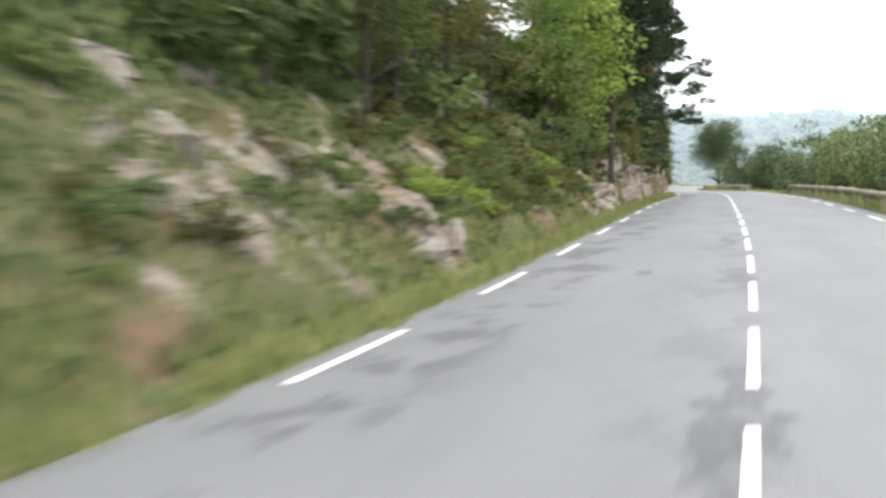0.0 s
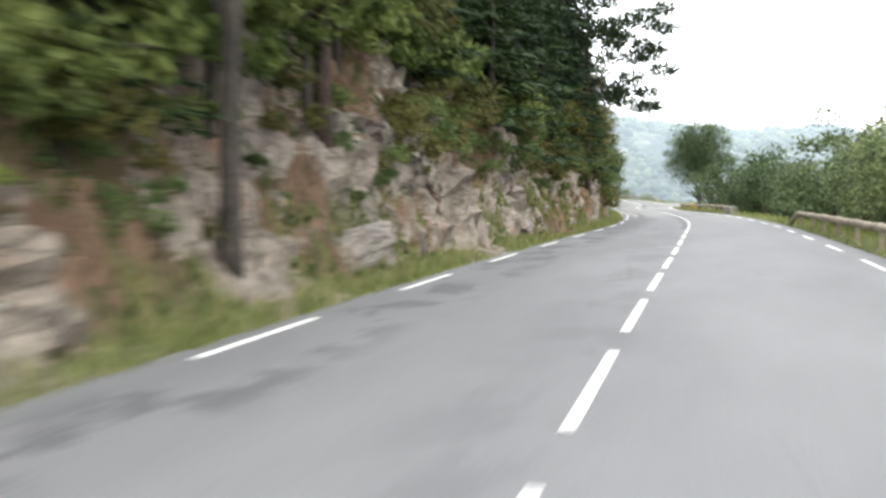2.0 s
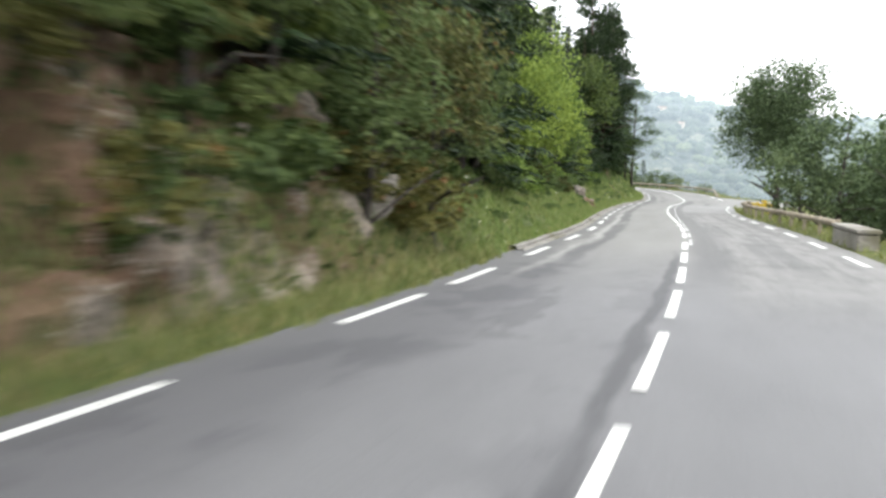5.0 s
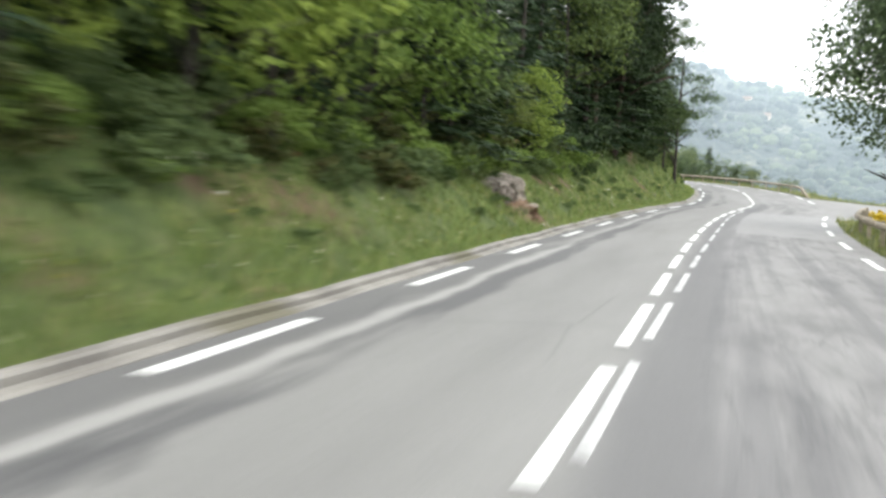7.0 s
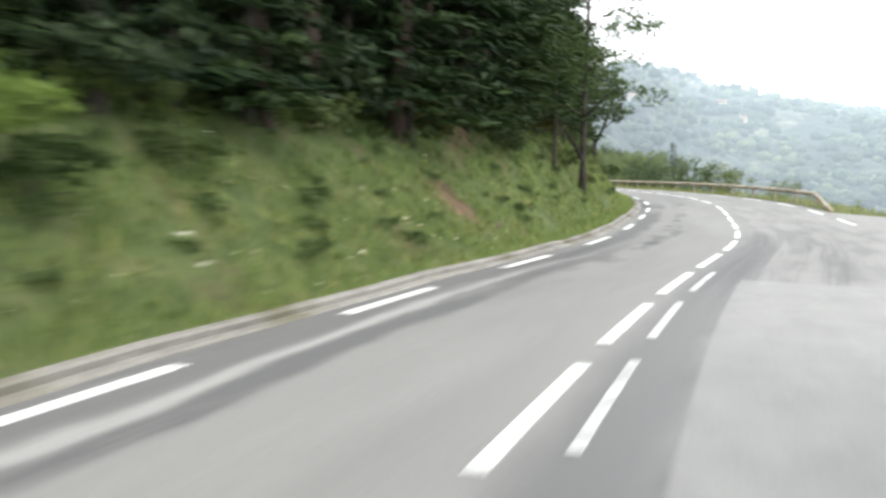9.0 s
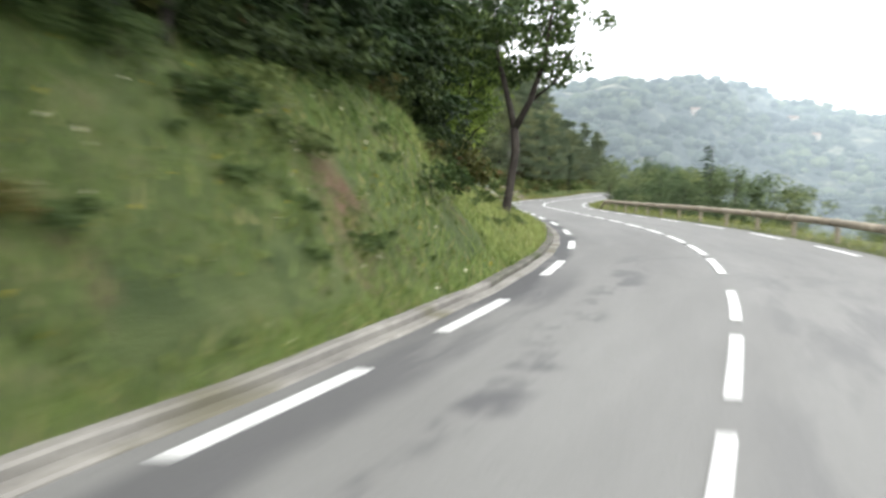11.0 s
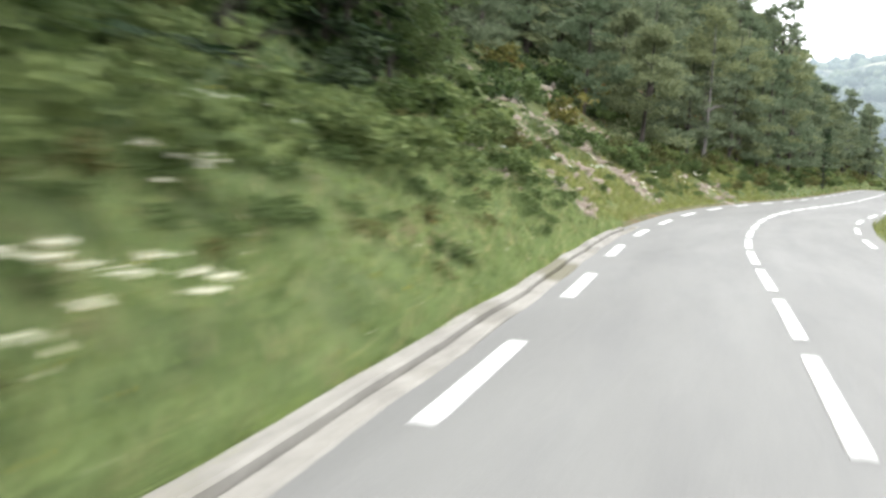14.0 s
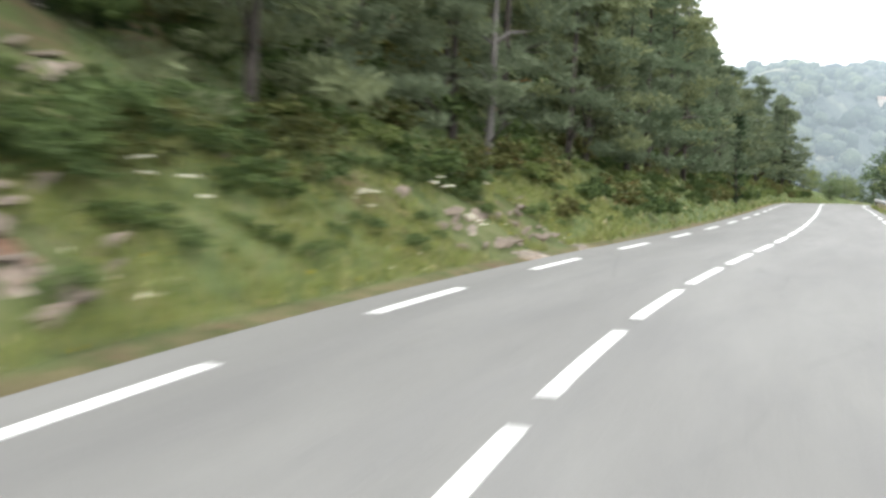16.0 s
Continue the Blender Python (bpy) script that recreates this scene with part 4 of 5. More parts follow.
def scatter_left(kinds, count, s0, s1_, e0, e1, size, group, seed, sink=0.1):
    r = np.random.default_rng(seed)
    for _ in range(count):
        s, e = r.uniform(s0, s1_), r.uniform(e0, e1)
        x, y, z = bank_point(s, e)
        k = kinds[int(r.integers(len(kinds)))]
        w, g = r.uniform(0, 360), r.uniform(*size)
        if not on_stones(s, e):
            plant(k, (x, y, z - sink), w, g, group)


WOOD = "trees of the roadside wood"
BUSH = "bushes on the bank"
def behind_face(s, e):
    """The wood stands back from the open rock face at the start."""
    return e + 2.4 if s < 16.5 and 2.5 < e < 5 else e


def row_left(kinds, s0, s1_, step, e0, e1, size, group, seed, sink=0.15):
    """Plants one after another along the slope."""
    r = np.random.default_rng(seed)
    s = s0
    while s < s1_:
        x, y, z = bank_point(s, behind_face(s, r.uniform(e0, e1)))
        plant(kinds[int(r.integers(len(kinds)))], (x, y, z - sink), r.uniform(0, 360), r.uniform(*size), group)
        s += step * r.uniform(.6, 1.4)


def thicket(kinds, s0, s1_, step, e0, e1, size, seed, label, lift=0.0):
    """Uncounted shrubs of a slope, joined."""
    r = np.random.default_rng(seed)
    groups = {}
    s = s0
    while s < s1_:
        k = kinds[int(r.integers(len(kinds)))]
        me = k[1]
        e = behind_face(s, r.uniform(e0, e1))
        if on_stones(s, e):
            s += step * .5
            continue
        p = np.array(bank_point(s, e))
        w, g = r.uniform(0, 2 * math.pi), r.uniform(*size)
        co = np.empty(len(me.vertices) * 3)
        me.vertices.foreach_get("co", co)
        co = co.reshape(-1, 3)
        if g < .5:  # low plants: fewer, relatively larger leaves
            leaf = co.reshape(-1, 4, 3)[::2]
            co = ((leaf - leaf.mean(1, keepdims=True)) * 1.4 + leaf.mean(1, keepdims=True)).reshape(-1, 3)
        co = co + np.array([0, 0, k[2] - .1])
        c, q = math.cos(w), math.sin(w)
        co = np.stack([co[:, 0] * c - co[:, 1] * q, co[:, 0] * q + co[:, 1] * c, co[:, 2]], 1) * g + p + np.array([0, 0, lift])
        groups.setdefault(me.materials[0].name, []).append(co)
        s += step * r.uniform(.6, 1.4)
    for name, got in groups.items():
        v = np.concatenate(got)
        f = np.arange(len(v)).reshape(-1, 4)
        tagged(new("thicket", mesh_of("thicket", v, f, bpy.data.materials[name])), label, "shrubs", kind="stuff")


# hill side, first stretch: rock cutting under mixed wood
row_left(LEAFY[:3] + FIRS[:1] + LEAFY[2:], -6, 30, 3.2, 2.6, 3.8, (.6, .85), WOOD, 101)
row_left([LEAFY[2], LEAFY[0], LEAFY[3], FIRS[2]], 24, 31, 2.6, 2.2, 3.2, (.5, .75), WOOD, 100)
row_left([LEAFY[2], LEAFY[2], LEAFY[0], LEAFY[3], FIRS[2]], 39, 47, 2.6, 1.7, 3.0, (.55, .85), WOOD, 168)
row_left(FAR_FIRS + PINES, 2, 104, 6.0, 4.6, 8.0, (.9, 1.15), WOOD, 102)
row_left(LEAFY + LEAFY[2:] + FIRS[1:], 48, 59, 2.4, 1.5, 2.7, (.6, .9), WOOD, 103)
row_left(FIRS + PINES[2:], 59, 88, 1.8, 1.4, 2.7, (.65, .95), WOOD, 145)
row_left(LEAFY + LEAFY[2:] + FIRS[1:], 88, 104, 2.4, 1.5, 2.7, (.6, .9), WOOD, 146)
row_left([LEAFY[2], LEAFY[2], LEAFY[3], LEAFY[0]], 93.5, 106, 2.0, .7, 1.6, (.5, .8), WOOD, 104)
# middle stretch: dark firs down to the grass
row_left(FIRS, 150, 184, 2.2, 3.0, 4.6, (.8, 1.05), WOOD, 140)
row_left(PINES[:2] + LEAFY[1:2], 166, 186, 2.6, 3.0, 3.8, (1.0, 1.15), WOOD, 155)
row_left(FIRS + FIRS + LEAFY[:1], 104, 150, 2.5, 3.0, 4.6, (.75, 1.0), WOOD, 105)
row_left(PINES[2:] + FIRS, 106, 120, 2.6, 1.9, 2.8, (.75, 1.0), WOOD, 136)
row_left(FAR_FIRS, 100, 182, 4.5, 6.0, 9.5, (.9, 1.15), WOOD, 106)
row_left(LEAFY[:3], 106, 160, 7.0, 2.6, 3.6, (.35, .55), WOOD, 115)
row_left([FRESH, LEAFY[2], FRESH], 124, 149, 3.0, 2.3, 3.3, (.8, 1.2), WOOD, 156)
plant(FRESH, bank_point(156.3, 2.3), 60, .62, WOOD)
plant(FRESH_BUSH, bank_point(162.3, 2.2), 60, 1.15, BUSH)
# round the bend and beyond
row_left(FIRS, 182, 214, 1.7, 2.8, 4.6, (.7, 1.0), WOOD, 107)
row_left(FIRS[:1] + FAR_FIRS, 182, 214, 2.4, 5.0, 7.5, (.9, 1.1), WOOD, 137)
row_left(LEAFY[1:3] + BUSHES[:2], 187, 200, 1.6, 1.7, 2.8, (.4, .6), WOOD, 126)
row_left(FIRS + PINES[2:] + LEAFY[:3], 214, 264, 2.4, 4.0, 6.0, (.65, .95), WOOD, 108)
row_left([FRESH, FRESH, LEAFY[2]], 220, 242, 3.3, 2.6, 3.6, (.7, 1.0), WOOD, 142)
row_left(LEAFY[:3] + BUSHES[:2], 215, 262, 2.3, 3.0, 4.6, (.4, .7), WOOD, 127)
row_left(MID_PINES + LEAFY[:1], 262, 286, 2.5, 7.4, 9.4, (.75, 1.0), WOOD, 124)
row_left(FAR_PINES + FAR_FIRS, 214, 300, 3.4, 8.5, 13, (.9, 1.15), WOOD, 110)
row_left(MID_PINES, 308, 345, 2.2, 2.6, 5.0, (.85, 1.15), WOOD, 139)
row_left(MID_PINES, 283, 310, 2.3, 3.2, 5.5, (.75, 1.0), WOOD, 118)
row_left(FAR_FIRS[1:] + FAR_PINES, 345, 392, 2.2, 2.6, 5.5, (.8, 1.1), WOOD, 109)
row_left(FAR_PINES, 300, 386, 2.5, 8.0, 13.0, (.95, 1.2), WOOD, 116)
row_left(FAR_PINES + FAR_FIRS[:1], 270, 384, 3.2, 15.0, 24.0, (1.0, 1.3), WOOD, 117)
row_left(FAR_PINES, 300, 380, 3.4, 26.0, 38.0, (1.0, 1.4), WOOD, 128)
# shrubs under and between the trees
SHADE = "dense green shrubs under the trees of the slope"
thicket(BUSHES[:4], 0, 28, 2.2, 2.6, 4.6, (1.0, 1.8), 121, SHADE)
thicket(BUSHES[:4], 39, 106, 2.2, 2.6, 4.6, (1.0, 1.8), 169, SHADE)
thicket(BUSHES[:3], 27, 39, 1.0, 4.6, 6.4, (.9, 1.5), 170, SHADE)
thicket([BUSHES[2], BUSHES[1], BUSHES[2]], 25, 37, .3, 1.3, 2.6, (.3, .65), 171, "olive and yellowing shrubs on the bank")
thicket(BUSHES[1:3], 42, 102, 1.1, 1.0, 1.7, (.3, .8), 131, "green shrubs growing over the rock face", .45)
thicket(BUSHES[:3], 42, 102, .9, 1.6, 2.4, (.7, 1.4), 135, "green shrubs growing over the rock face", .4)
thicket(BUSHES[:3], 93, 107, .5, .75, 1.7, (.45, 1.1), 144, "green and yellowing shrubs at the foot of the trees")
thicket(BUSHES[:4], 104, 160, 2.6, 3.2, 5.6, (1.0, 1.8), 122, SHADE)
thicket([SHADED_BUSH], 160, 214, 1.6, 3.0, 5.6, (1.0, 1.8), 166, SHADE)
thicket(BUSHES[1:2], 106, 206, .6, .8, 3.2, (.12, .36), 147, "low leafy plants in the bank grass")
thicket([SHADED_BUSH, BUSHES[0], SHADED_BUSH, BUSHES[2]], 178, 214, .9, 2.2, 3.4, (.6, 1.1), 132, SHADE)
thicket([SHADED_BUSH, BUSHES[0], SHADED_BUSH], 208, 227, .55, 3.0, 4.3, (.5, 1.1), 172, SHADE)
thicket([SHADED_BUSH, BUSHES[0]], 214, 256, 1.4, 3.4, 6.4, (.7, 1.4), 123, SHADE)
thicket(BUSHES[:4], 256, 300, 1.6, 4.0, 7.0, (.7, 1.3), 167, SHADE)
thicket([BUSHES[1], BUSHES[1], BUSHES[0]], 224, 262, .7, 1.9, 3.6, (.45, 1.2), 133, "bright green shrubs above the meadow bank")
thicket(BUSHES[1:2], 206, 230, .5, .8, 3.0, (.12, .32), 138, "low leafy plants in the meadow grass")
thicket([BUSHES[1], BUSHES[2], BUSHES[1]], 228, 264, .3, .6, 2.8, (.12, .34), 141, "low leafy plants in the meadow grass")
thicket([BUSHES[1], BUSHES[1], BUSHES[1], BUSHES[0]], 256, 314, .2, .8, 6.0, (.12, .42), 134, "low green shrubs among the stones")
thicket(BUSHES[:3], 296, 392, .6, .9, 4.0, (.3, .9), 130, "low green shrubs at the foot of the wood")
thicket([BUSHES[0], BUSHES[2], BUSHES[1], BUSHES[1]], 273, 293, .42, 1.8, 5.5, (.4, .95), 148, "green and yellowing shrubs on the slope")
thicket([FRESH_BUSH, BUSHES[1]], 20, 46, .8, 1.1, 2.6, (.25, .6), 149, "fresh green shrubs above the verge")
thicket([BUSHES[2], BUSHES[2], BUSHES[1], BUSHES[0]], 76, 93, .42, .75, 1.3, (.3, .75), 161, "green and olive shrubs rooted in the ledges of the cliff", 1.3)
thicket([BUSHES[0], BUSHES[2], BUSHES[0]], 78, 93, .42, .95, 1.7, (.4, .95), 162, "green and olive shrubs rooted in the ledges of the cliff", 2.5)
thicket([BUSHES[1], BUSHES[2], BUSHES[2]], 55, 76, .6, .9, 1.5, (.3, .75), 163, "green shrubs growing between the outcrops", 1.0)
thicket([FIRS[2], BUSHES[0], FIRS[2]], 60, 92, 1.6, 1.9, 3.0, (.4, .7), 164, "dark leafy growth over the top of the cutting", .8)
thicket([FRESH_BUSH, BUSHES[1], FRESH_BUSH, BUSHES[2]], 116, 160, .45, 1.7, 3.4, (.4, 1.0), 165, "fresh green shrubs along the upper bank")
# bushes
scatter_left(BUSHES[1:3], 90, 6, 48, 0.9, 3.2, (.25, .6), BUSH, 111, sink=.05)
scatter_left(BUSHES[:4], 44, 104, 186, 1.8, 4.2, (.35, .85), BUSH, 112, sink=.05)
scatter_left(BUSHES[:4], 40, 46, 100, .95, 2.0, (.25, .6), BUSH, 114, sink=.1)
scatter_left(BUSHES[:4], 26, 184, 214, 1.2, 3.2, (.3, .7), BUSH, 125, sink=.05)
scatter_left(BUSHES[:4], 90, 214, 300, 2.4, 6.5, (.3, .9), BUSH, 113, sink=.05)
scatter_left(BUSHES[2:], 12, 230, 330, 2.6, 7, (.3, .6), BUSH, 129, sink=.05)
# single trees that stand out
SLIM = tree_kind("broadleaf_tree", "slim dark-trunked tree with an open, layered crown at the bend", "tree", trunk_mesh(9.6, .12, 336, M_BARK, 26, .03, .24, 3.0), pine_crown(10.2, .3, 2.5, 337, L_GREEN, 80, .6, 70))
OVERHANG = tree_kind("pine_tree", "tall dark pine leaning out over the rock face", "tree", trunk_mesh(13, .14, 331, M_BARKRED, 22, .03, .3, 4.4), pine_crown(13, .36, 4.3, 341, L_PINE, 80, 1.1, 120))
plant(PINES[2], bank_point(51.5, 1.5), 80, .95, WOOD, "bushy dark pine on the rocky bank")
plant(FRESH, bank_point(41.5, 1.7), 20, 1.2, WOOD)
plant(FRESH, bank_point(44.6, 1.9), 70, 1.15, WOOD)
plant(FRESH, bank_point(39.2, 2.3), 140, .9, WOOD)
plant(LEAFY[2], bank_point(37.3, 1.25), 80, .42, WOOD, "small dense tree with pale green tips on the rocky bank")
plant(OVERHANG, bank_point(84.9, .85), 40, 1.0, WOOD, "tall dark pine leaning out over the rock face")
plant(OVERHANG, bank_point(79.5, 1.9), 150, .9, WOOD, "tall dark pine leaning out over the rock face")
plant(SLIM, bank_point(189.6, 1.1), 0, 1.0, WOOD)
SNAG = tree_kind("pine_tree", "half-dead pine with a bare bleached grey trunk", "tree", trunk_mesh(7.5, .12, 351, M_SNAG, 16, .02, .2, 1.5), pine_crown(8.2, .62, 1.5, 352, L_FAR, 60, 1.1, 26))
plant(SNAG, bank_point(294.5, 2.6), 10, 1.0, WOOD)
plant(LEAFY[2], bank_point(157.5, 2.2), 30, .36, WOOD, "young light green leafy tree at the wood's edge")
CYPRESS = tree_kind("cypress_tree", "slim dark upright cypress beside the road", "tree", trunk_mesh(4.5, .09, 171, M_BARK), needle_crown(5.0, .05, .55, 172, -.9, mat=L_FIR, shape=.6))
plant(FAR_PINES[0], bank_point(361, 9), 0, 1.5, WOOD, "tall lone pine standing out on the ridge")
plant(CYPRESS, bank_point(334, .9), 0, 1.0)


def right_plant(kind, s, e, turn, size, group="", label="", drop=0.1):
    x, y, z = right_point(s, e)
    return plant(kind, (x, y, z - drop), turn, size, group, label)


rr = np.random.default_rng(120)
for i in range(42):
    s = rr.uniform(24, 152)
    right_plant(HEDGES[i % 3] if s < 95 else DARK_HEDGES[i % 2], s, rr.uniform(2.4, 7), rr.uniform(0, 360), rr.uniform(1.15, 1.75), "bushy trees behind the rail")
for i in range(8):
    s, e, w, k = rr.uniform(206, 262), rr.uniform(6, 12), rr.uniform(0, 360), rr.uniform(.6, .9)
    if not 242 < s < 249.5:
        right_plant(HEDGES[i % 3], s, e, w, k, "bushy trees behind the rail")
for s, e, k in [(278, 1.8, 1.1), (284, 2.6, 1.2), (272, 3.6, 1.0), (352, 3.0, 1.3), (358, 3.5, 1.5), (365, 4, 1.2), (372, 2.5, 1.3), (378, 4, 1.5), (384, 2.5, 1.4), (389, 5, 1.6), (394, 2.5, 1.5), (399, 4, 1.6), (404, 2, 1.6), (408, 4, 1.8)]:
    right_plant(HEDGES[int(s) % 3], s, e, s * 7.0, k, "bushy trees behind the rail")
for i in range(16):
    right_plant(HEDGES[i % 3], rr.uniform(290, 372), rr.uniform(2.5, 9), rr.uniform(0, 360), rr.uniform(.6, 1.0), "bushy trees behind the rail")
ROUND = tree_kind("walnut_tree", "broad round-crowned green tree at the road bend", "tree", trunk_mesh(5.5, .24, 131, M_BARK, 16, .04, .3, 3.4), leaf_crown(132, (3.6, 3.6, 3.5), 210, 120, .17, L_WALNUT, hollow=.3), 6.0)
right_plant(ROUND, 156, 2.3, 20, 1.05)
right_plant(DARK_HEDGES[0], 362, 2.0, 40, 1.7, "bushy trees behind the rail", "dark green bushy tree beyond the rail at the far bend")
right_plant(FIRS[2], 250, 5.0, 0, .66, "", "small dark conifer below the outer bend")
for s, e, k in [(240, 4.2, 1.0), (236, 4.8, .95), (232, 4.4, .85), (222, 4.5, .6), (255, 4.6, .9), (258, 4.4, 1.0), (263, 4.6, 1.1), (268, 2.4, .6)]:
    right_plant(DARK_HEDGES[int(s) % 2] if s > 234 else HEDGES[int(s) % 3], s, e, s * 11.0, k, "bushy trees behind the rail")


row_left(HEDGES, 394, 410, 2.0, 1.0, 6.0, (.6, .95), "bushy trees past the far bend", 143)
for i, dd_ in enumerate((-12, -8.5, -5, -2, 1, 4, 7, 10)):
    x, y = at(409.5, dd_)
    ahead = 4 + 3 * (i % 3)
    plant(HEDGES[i % 3], (float(x) - math.sin(TH[-1]) * ahead, float(y) + math.cos(TH[-1]) * ahead, float(road_z(410)) - .7), 70.0 * i, 1.35 + .25 * (i % 3), "bushy trees past the far bend")


# forked tree inside the bend, and the slim tree before it
def forked_tree(s, e, size):
    x, y, z = bank_point(s, e)
    ob = thing("forked_tree", "dark forked trunk with leafy crown on the grass bank", "tree", pose(x, y, z, 0, 0, heading(s)) @ Matrix.Diagonal((size, size, size, 1)))
    v, f = join([tube([(-.1, 0, -.4), (-.02, 0, .05), (.07, 0, .5), (.16, .05, 1.2), (.24, .1, 1.8), (.2, 0, 2.5)], [.24, .15, .125, .115, .12, .12], 9),
                 tube([(.2, 0, 2.45), (.0, .2, 3.3), (-.35, .4, 4.6), (-.5, .5, 6)], [.11, .09, .07, .03], 7),
                 tube([(.2, 0, 2.45), (.6, -.1, 3.2), (1.0, -.3, 4.4), (1.2, -.4, 6)], [.11, .09, .07, .03], 7),
                 tube([(.6, -.1, 3.2), (1.3, .1, 3.8), (1.9, .3, 4.9)], [.07, .05, .02], 6)])
    part("trunk", mesh_of("trunk", v, f, M_BARK, True), ob)
    part("crown", leaf_crown(141, (2.3, 2.1, 1.7), 60, 48, .2, L_GREEN), ob, m=Matrix.Translation((.3, 0, 5.2)))


forked_tree(217.4, 1.12, 1.0)


x_, y_, z_ = bank_point(90.8, 1.35)
plant(BUSHES[4], (x_, y_, float(road_z(90.8, 4)) + 5.0), 30, .6, BUSH, "orange-brown dry bush on top of the cliff")


def roadside_pine(x, y, z):
    """A pine with a long bare trunk, grey below and rust-coloured above, and a spreading crown."""
    ob = thing("pine_tree", "pine with a long bare trunk, rust-coloured above, beside the rock", "tree", pose(x, y, z))
    part("trunk", mesh_of("trunk", *tube([(0, 0, -.7), (0, 0, .15), (.02, 0, 1.6), (.08, 0, 3.2)], [.19, .135, .12, .11], 12), M_BARK, True), ob, "dark grey lower trunk")
    r = np.random.default_rng(461)
    limbs = [tube([(.08, 0, 3.2), (.12, 0, 5), (.1, .05, 7), (.15, .1, 9.6)], [.11, .095, .07, .02], 10)]
    for k in range(20):
        h0, w, ln = r.uniform(4.4, 8.6), r.uniform(0, 2 * math.pi), r.uniform(1.0, 2.2)
        limbs.append(tube([(.1, 0, h0), (.1 + math.cos(w) * ln * .5, math.sin(w) * ln * .5, h0 + .15), (.1 + math.cos(w) * ln, math.sin(w) * ln, h0 + .2)], [.04, .03, .01], 5))
    part("upper_trunk", mesh_of("upper_trunk", *join(limbs), M_RUSTBARK, True), ob, "rust-coloured upper trunk with thin limbs")
    part("crown", pine_crown(9.8, .42, 2.6, 462, L_PINE, 70, 1.0, 100), ob, "dark spreading needle crown")
    dry = leaf_crown(463, (.22, .22, .18), 10, 22, .17, L_RUST, "dry_branch")
    part("dry_branch", dry, ob, "dead branch with red-brown needles", Matrix.Translation((1.6, -.6, 4.7)))


roadside_pine(-6.15, 46.3, 1.1)


# ---- loose rocks ----
def rock_mesh(seed, cuts=3, mat=None):
    """A craggy block: the hull of random points, split and roughened."""
    r = np.random.default_rng(seed)
    bm = bmesh.new()
    pts = unit(r.normal(size=(17, 3))) * r.uniform(.75, 1.05, (17, 1))
    for p_ in pts:
        bm.verts.new(np.clip(p_, -.8, .8))
    got = bmesh.ops.convex_hull(bm, input=bm.verts)
    bmesh.ops.delete(bm, geom=[g_ for g_ in got["geom_interior"] if isinstance(g_, bmesh.types.BMVert)], context="VERTS")
    bmesh.ops.triangulate(bm, faces=bm.faces)
    bmesh.ops.subdivide_edges(bm, edges=bm.edges, cuts=cuts, use_grid_fill=True)
    for v in bm.verts:
        q = v.co
        k2 = .09 * noise.noise(q * 2.6 + Vector((seed, 0, 0))) + .08 * noise.cell(Vector((q.x * 2.2, q.y * 2.2, q.z * 6)) + Vector((0, seed, 0)))
        v.co = q * (1 + k2)
    me = bpy.data.meshes.new("rock")
    bm.to_mesh(me)
    bm.free()
    me.materials.append(mat or M_ROCK)
    return me


ROCKS = [rock_mesh(161 + i) for i in range(5)]


def rock(s, e, size, turn, tilt=0, label="pale limestone rock bedded in the bank", up=0.0, kinds=None):
    x, y, z = bank_point(s, e)
    ob = new("rock", (kinds or ROCKS)[int(s * 7) % len(kinds or ROCKS)])
    tagged(ob, label, "rock", "rocks along the bank")
    ob.matrix_basis = pose(x, y, z + up, tilt, tilt * .6, turn) @ Matrix.Diagonal((*size, 1))


rk = np.random.default_rng(151)
for s, e, a, b, c in [(18.6, .85, .35, .9, .42), (20.4, 1.0, .35, .6, .5), (41, .8, .3, .9, .3), (51, .8, .4, 1.0, .5),
                      (66, .7, .3, .9, .3), (101, 1.2, .4, .9, .5), (176.2, .95, .14, .24, .14), (169.7, .62, .1, .16, .1)]:
    rock(s, e, (a, b, c), float(rk.uniform(-25, 25)) + heading(s), float(rk.uniform(-18, 18)), up=-c * .12)
SLABS = [rock_mesh(171 + i, 1, M_SCREE) for i in range(4)]
STONY = [q for q in SCREES if q[0] > 200]
for n in range(320):
    s0, e0, r0, add = STONY[n % len(STONY)]
    s, e = float(rk.normal(s0, r0 * .6)), max(.7, float(rk.normal(e0, r0 * .45)))
    rock(s, e, (float(rk.uniform(.06, .19)), float(rk.uniform(.1, .36)), float(rk.uniform(.03, .07))), float(rk.uniform(-40, 40)) + heading(s), float(rk.uniform(10, 40)), "broken slab of pale limestone on the slope", .04, SLABS)


BLOCKS = [rock_mesh(181 + i, 2, M_CLIFF) for i in range(4)]


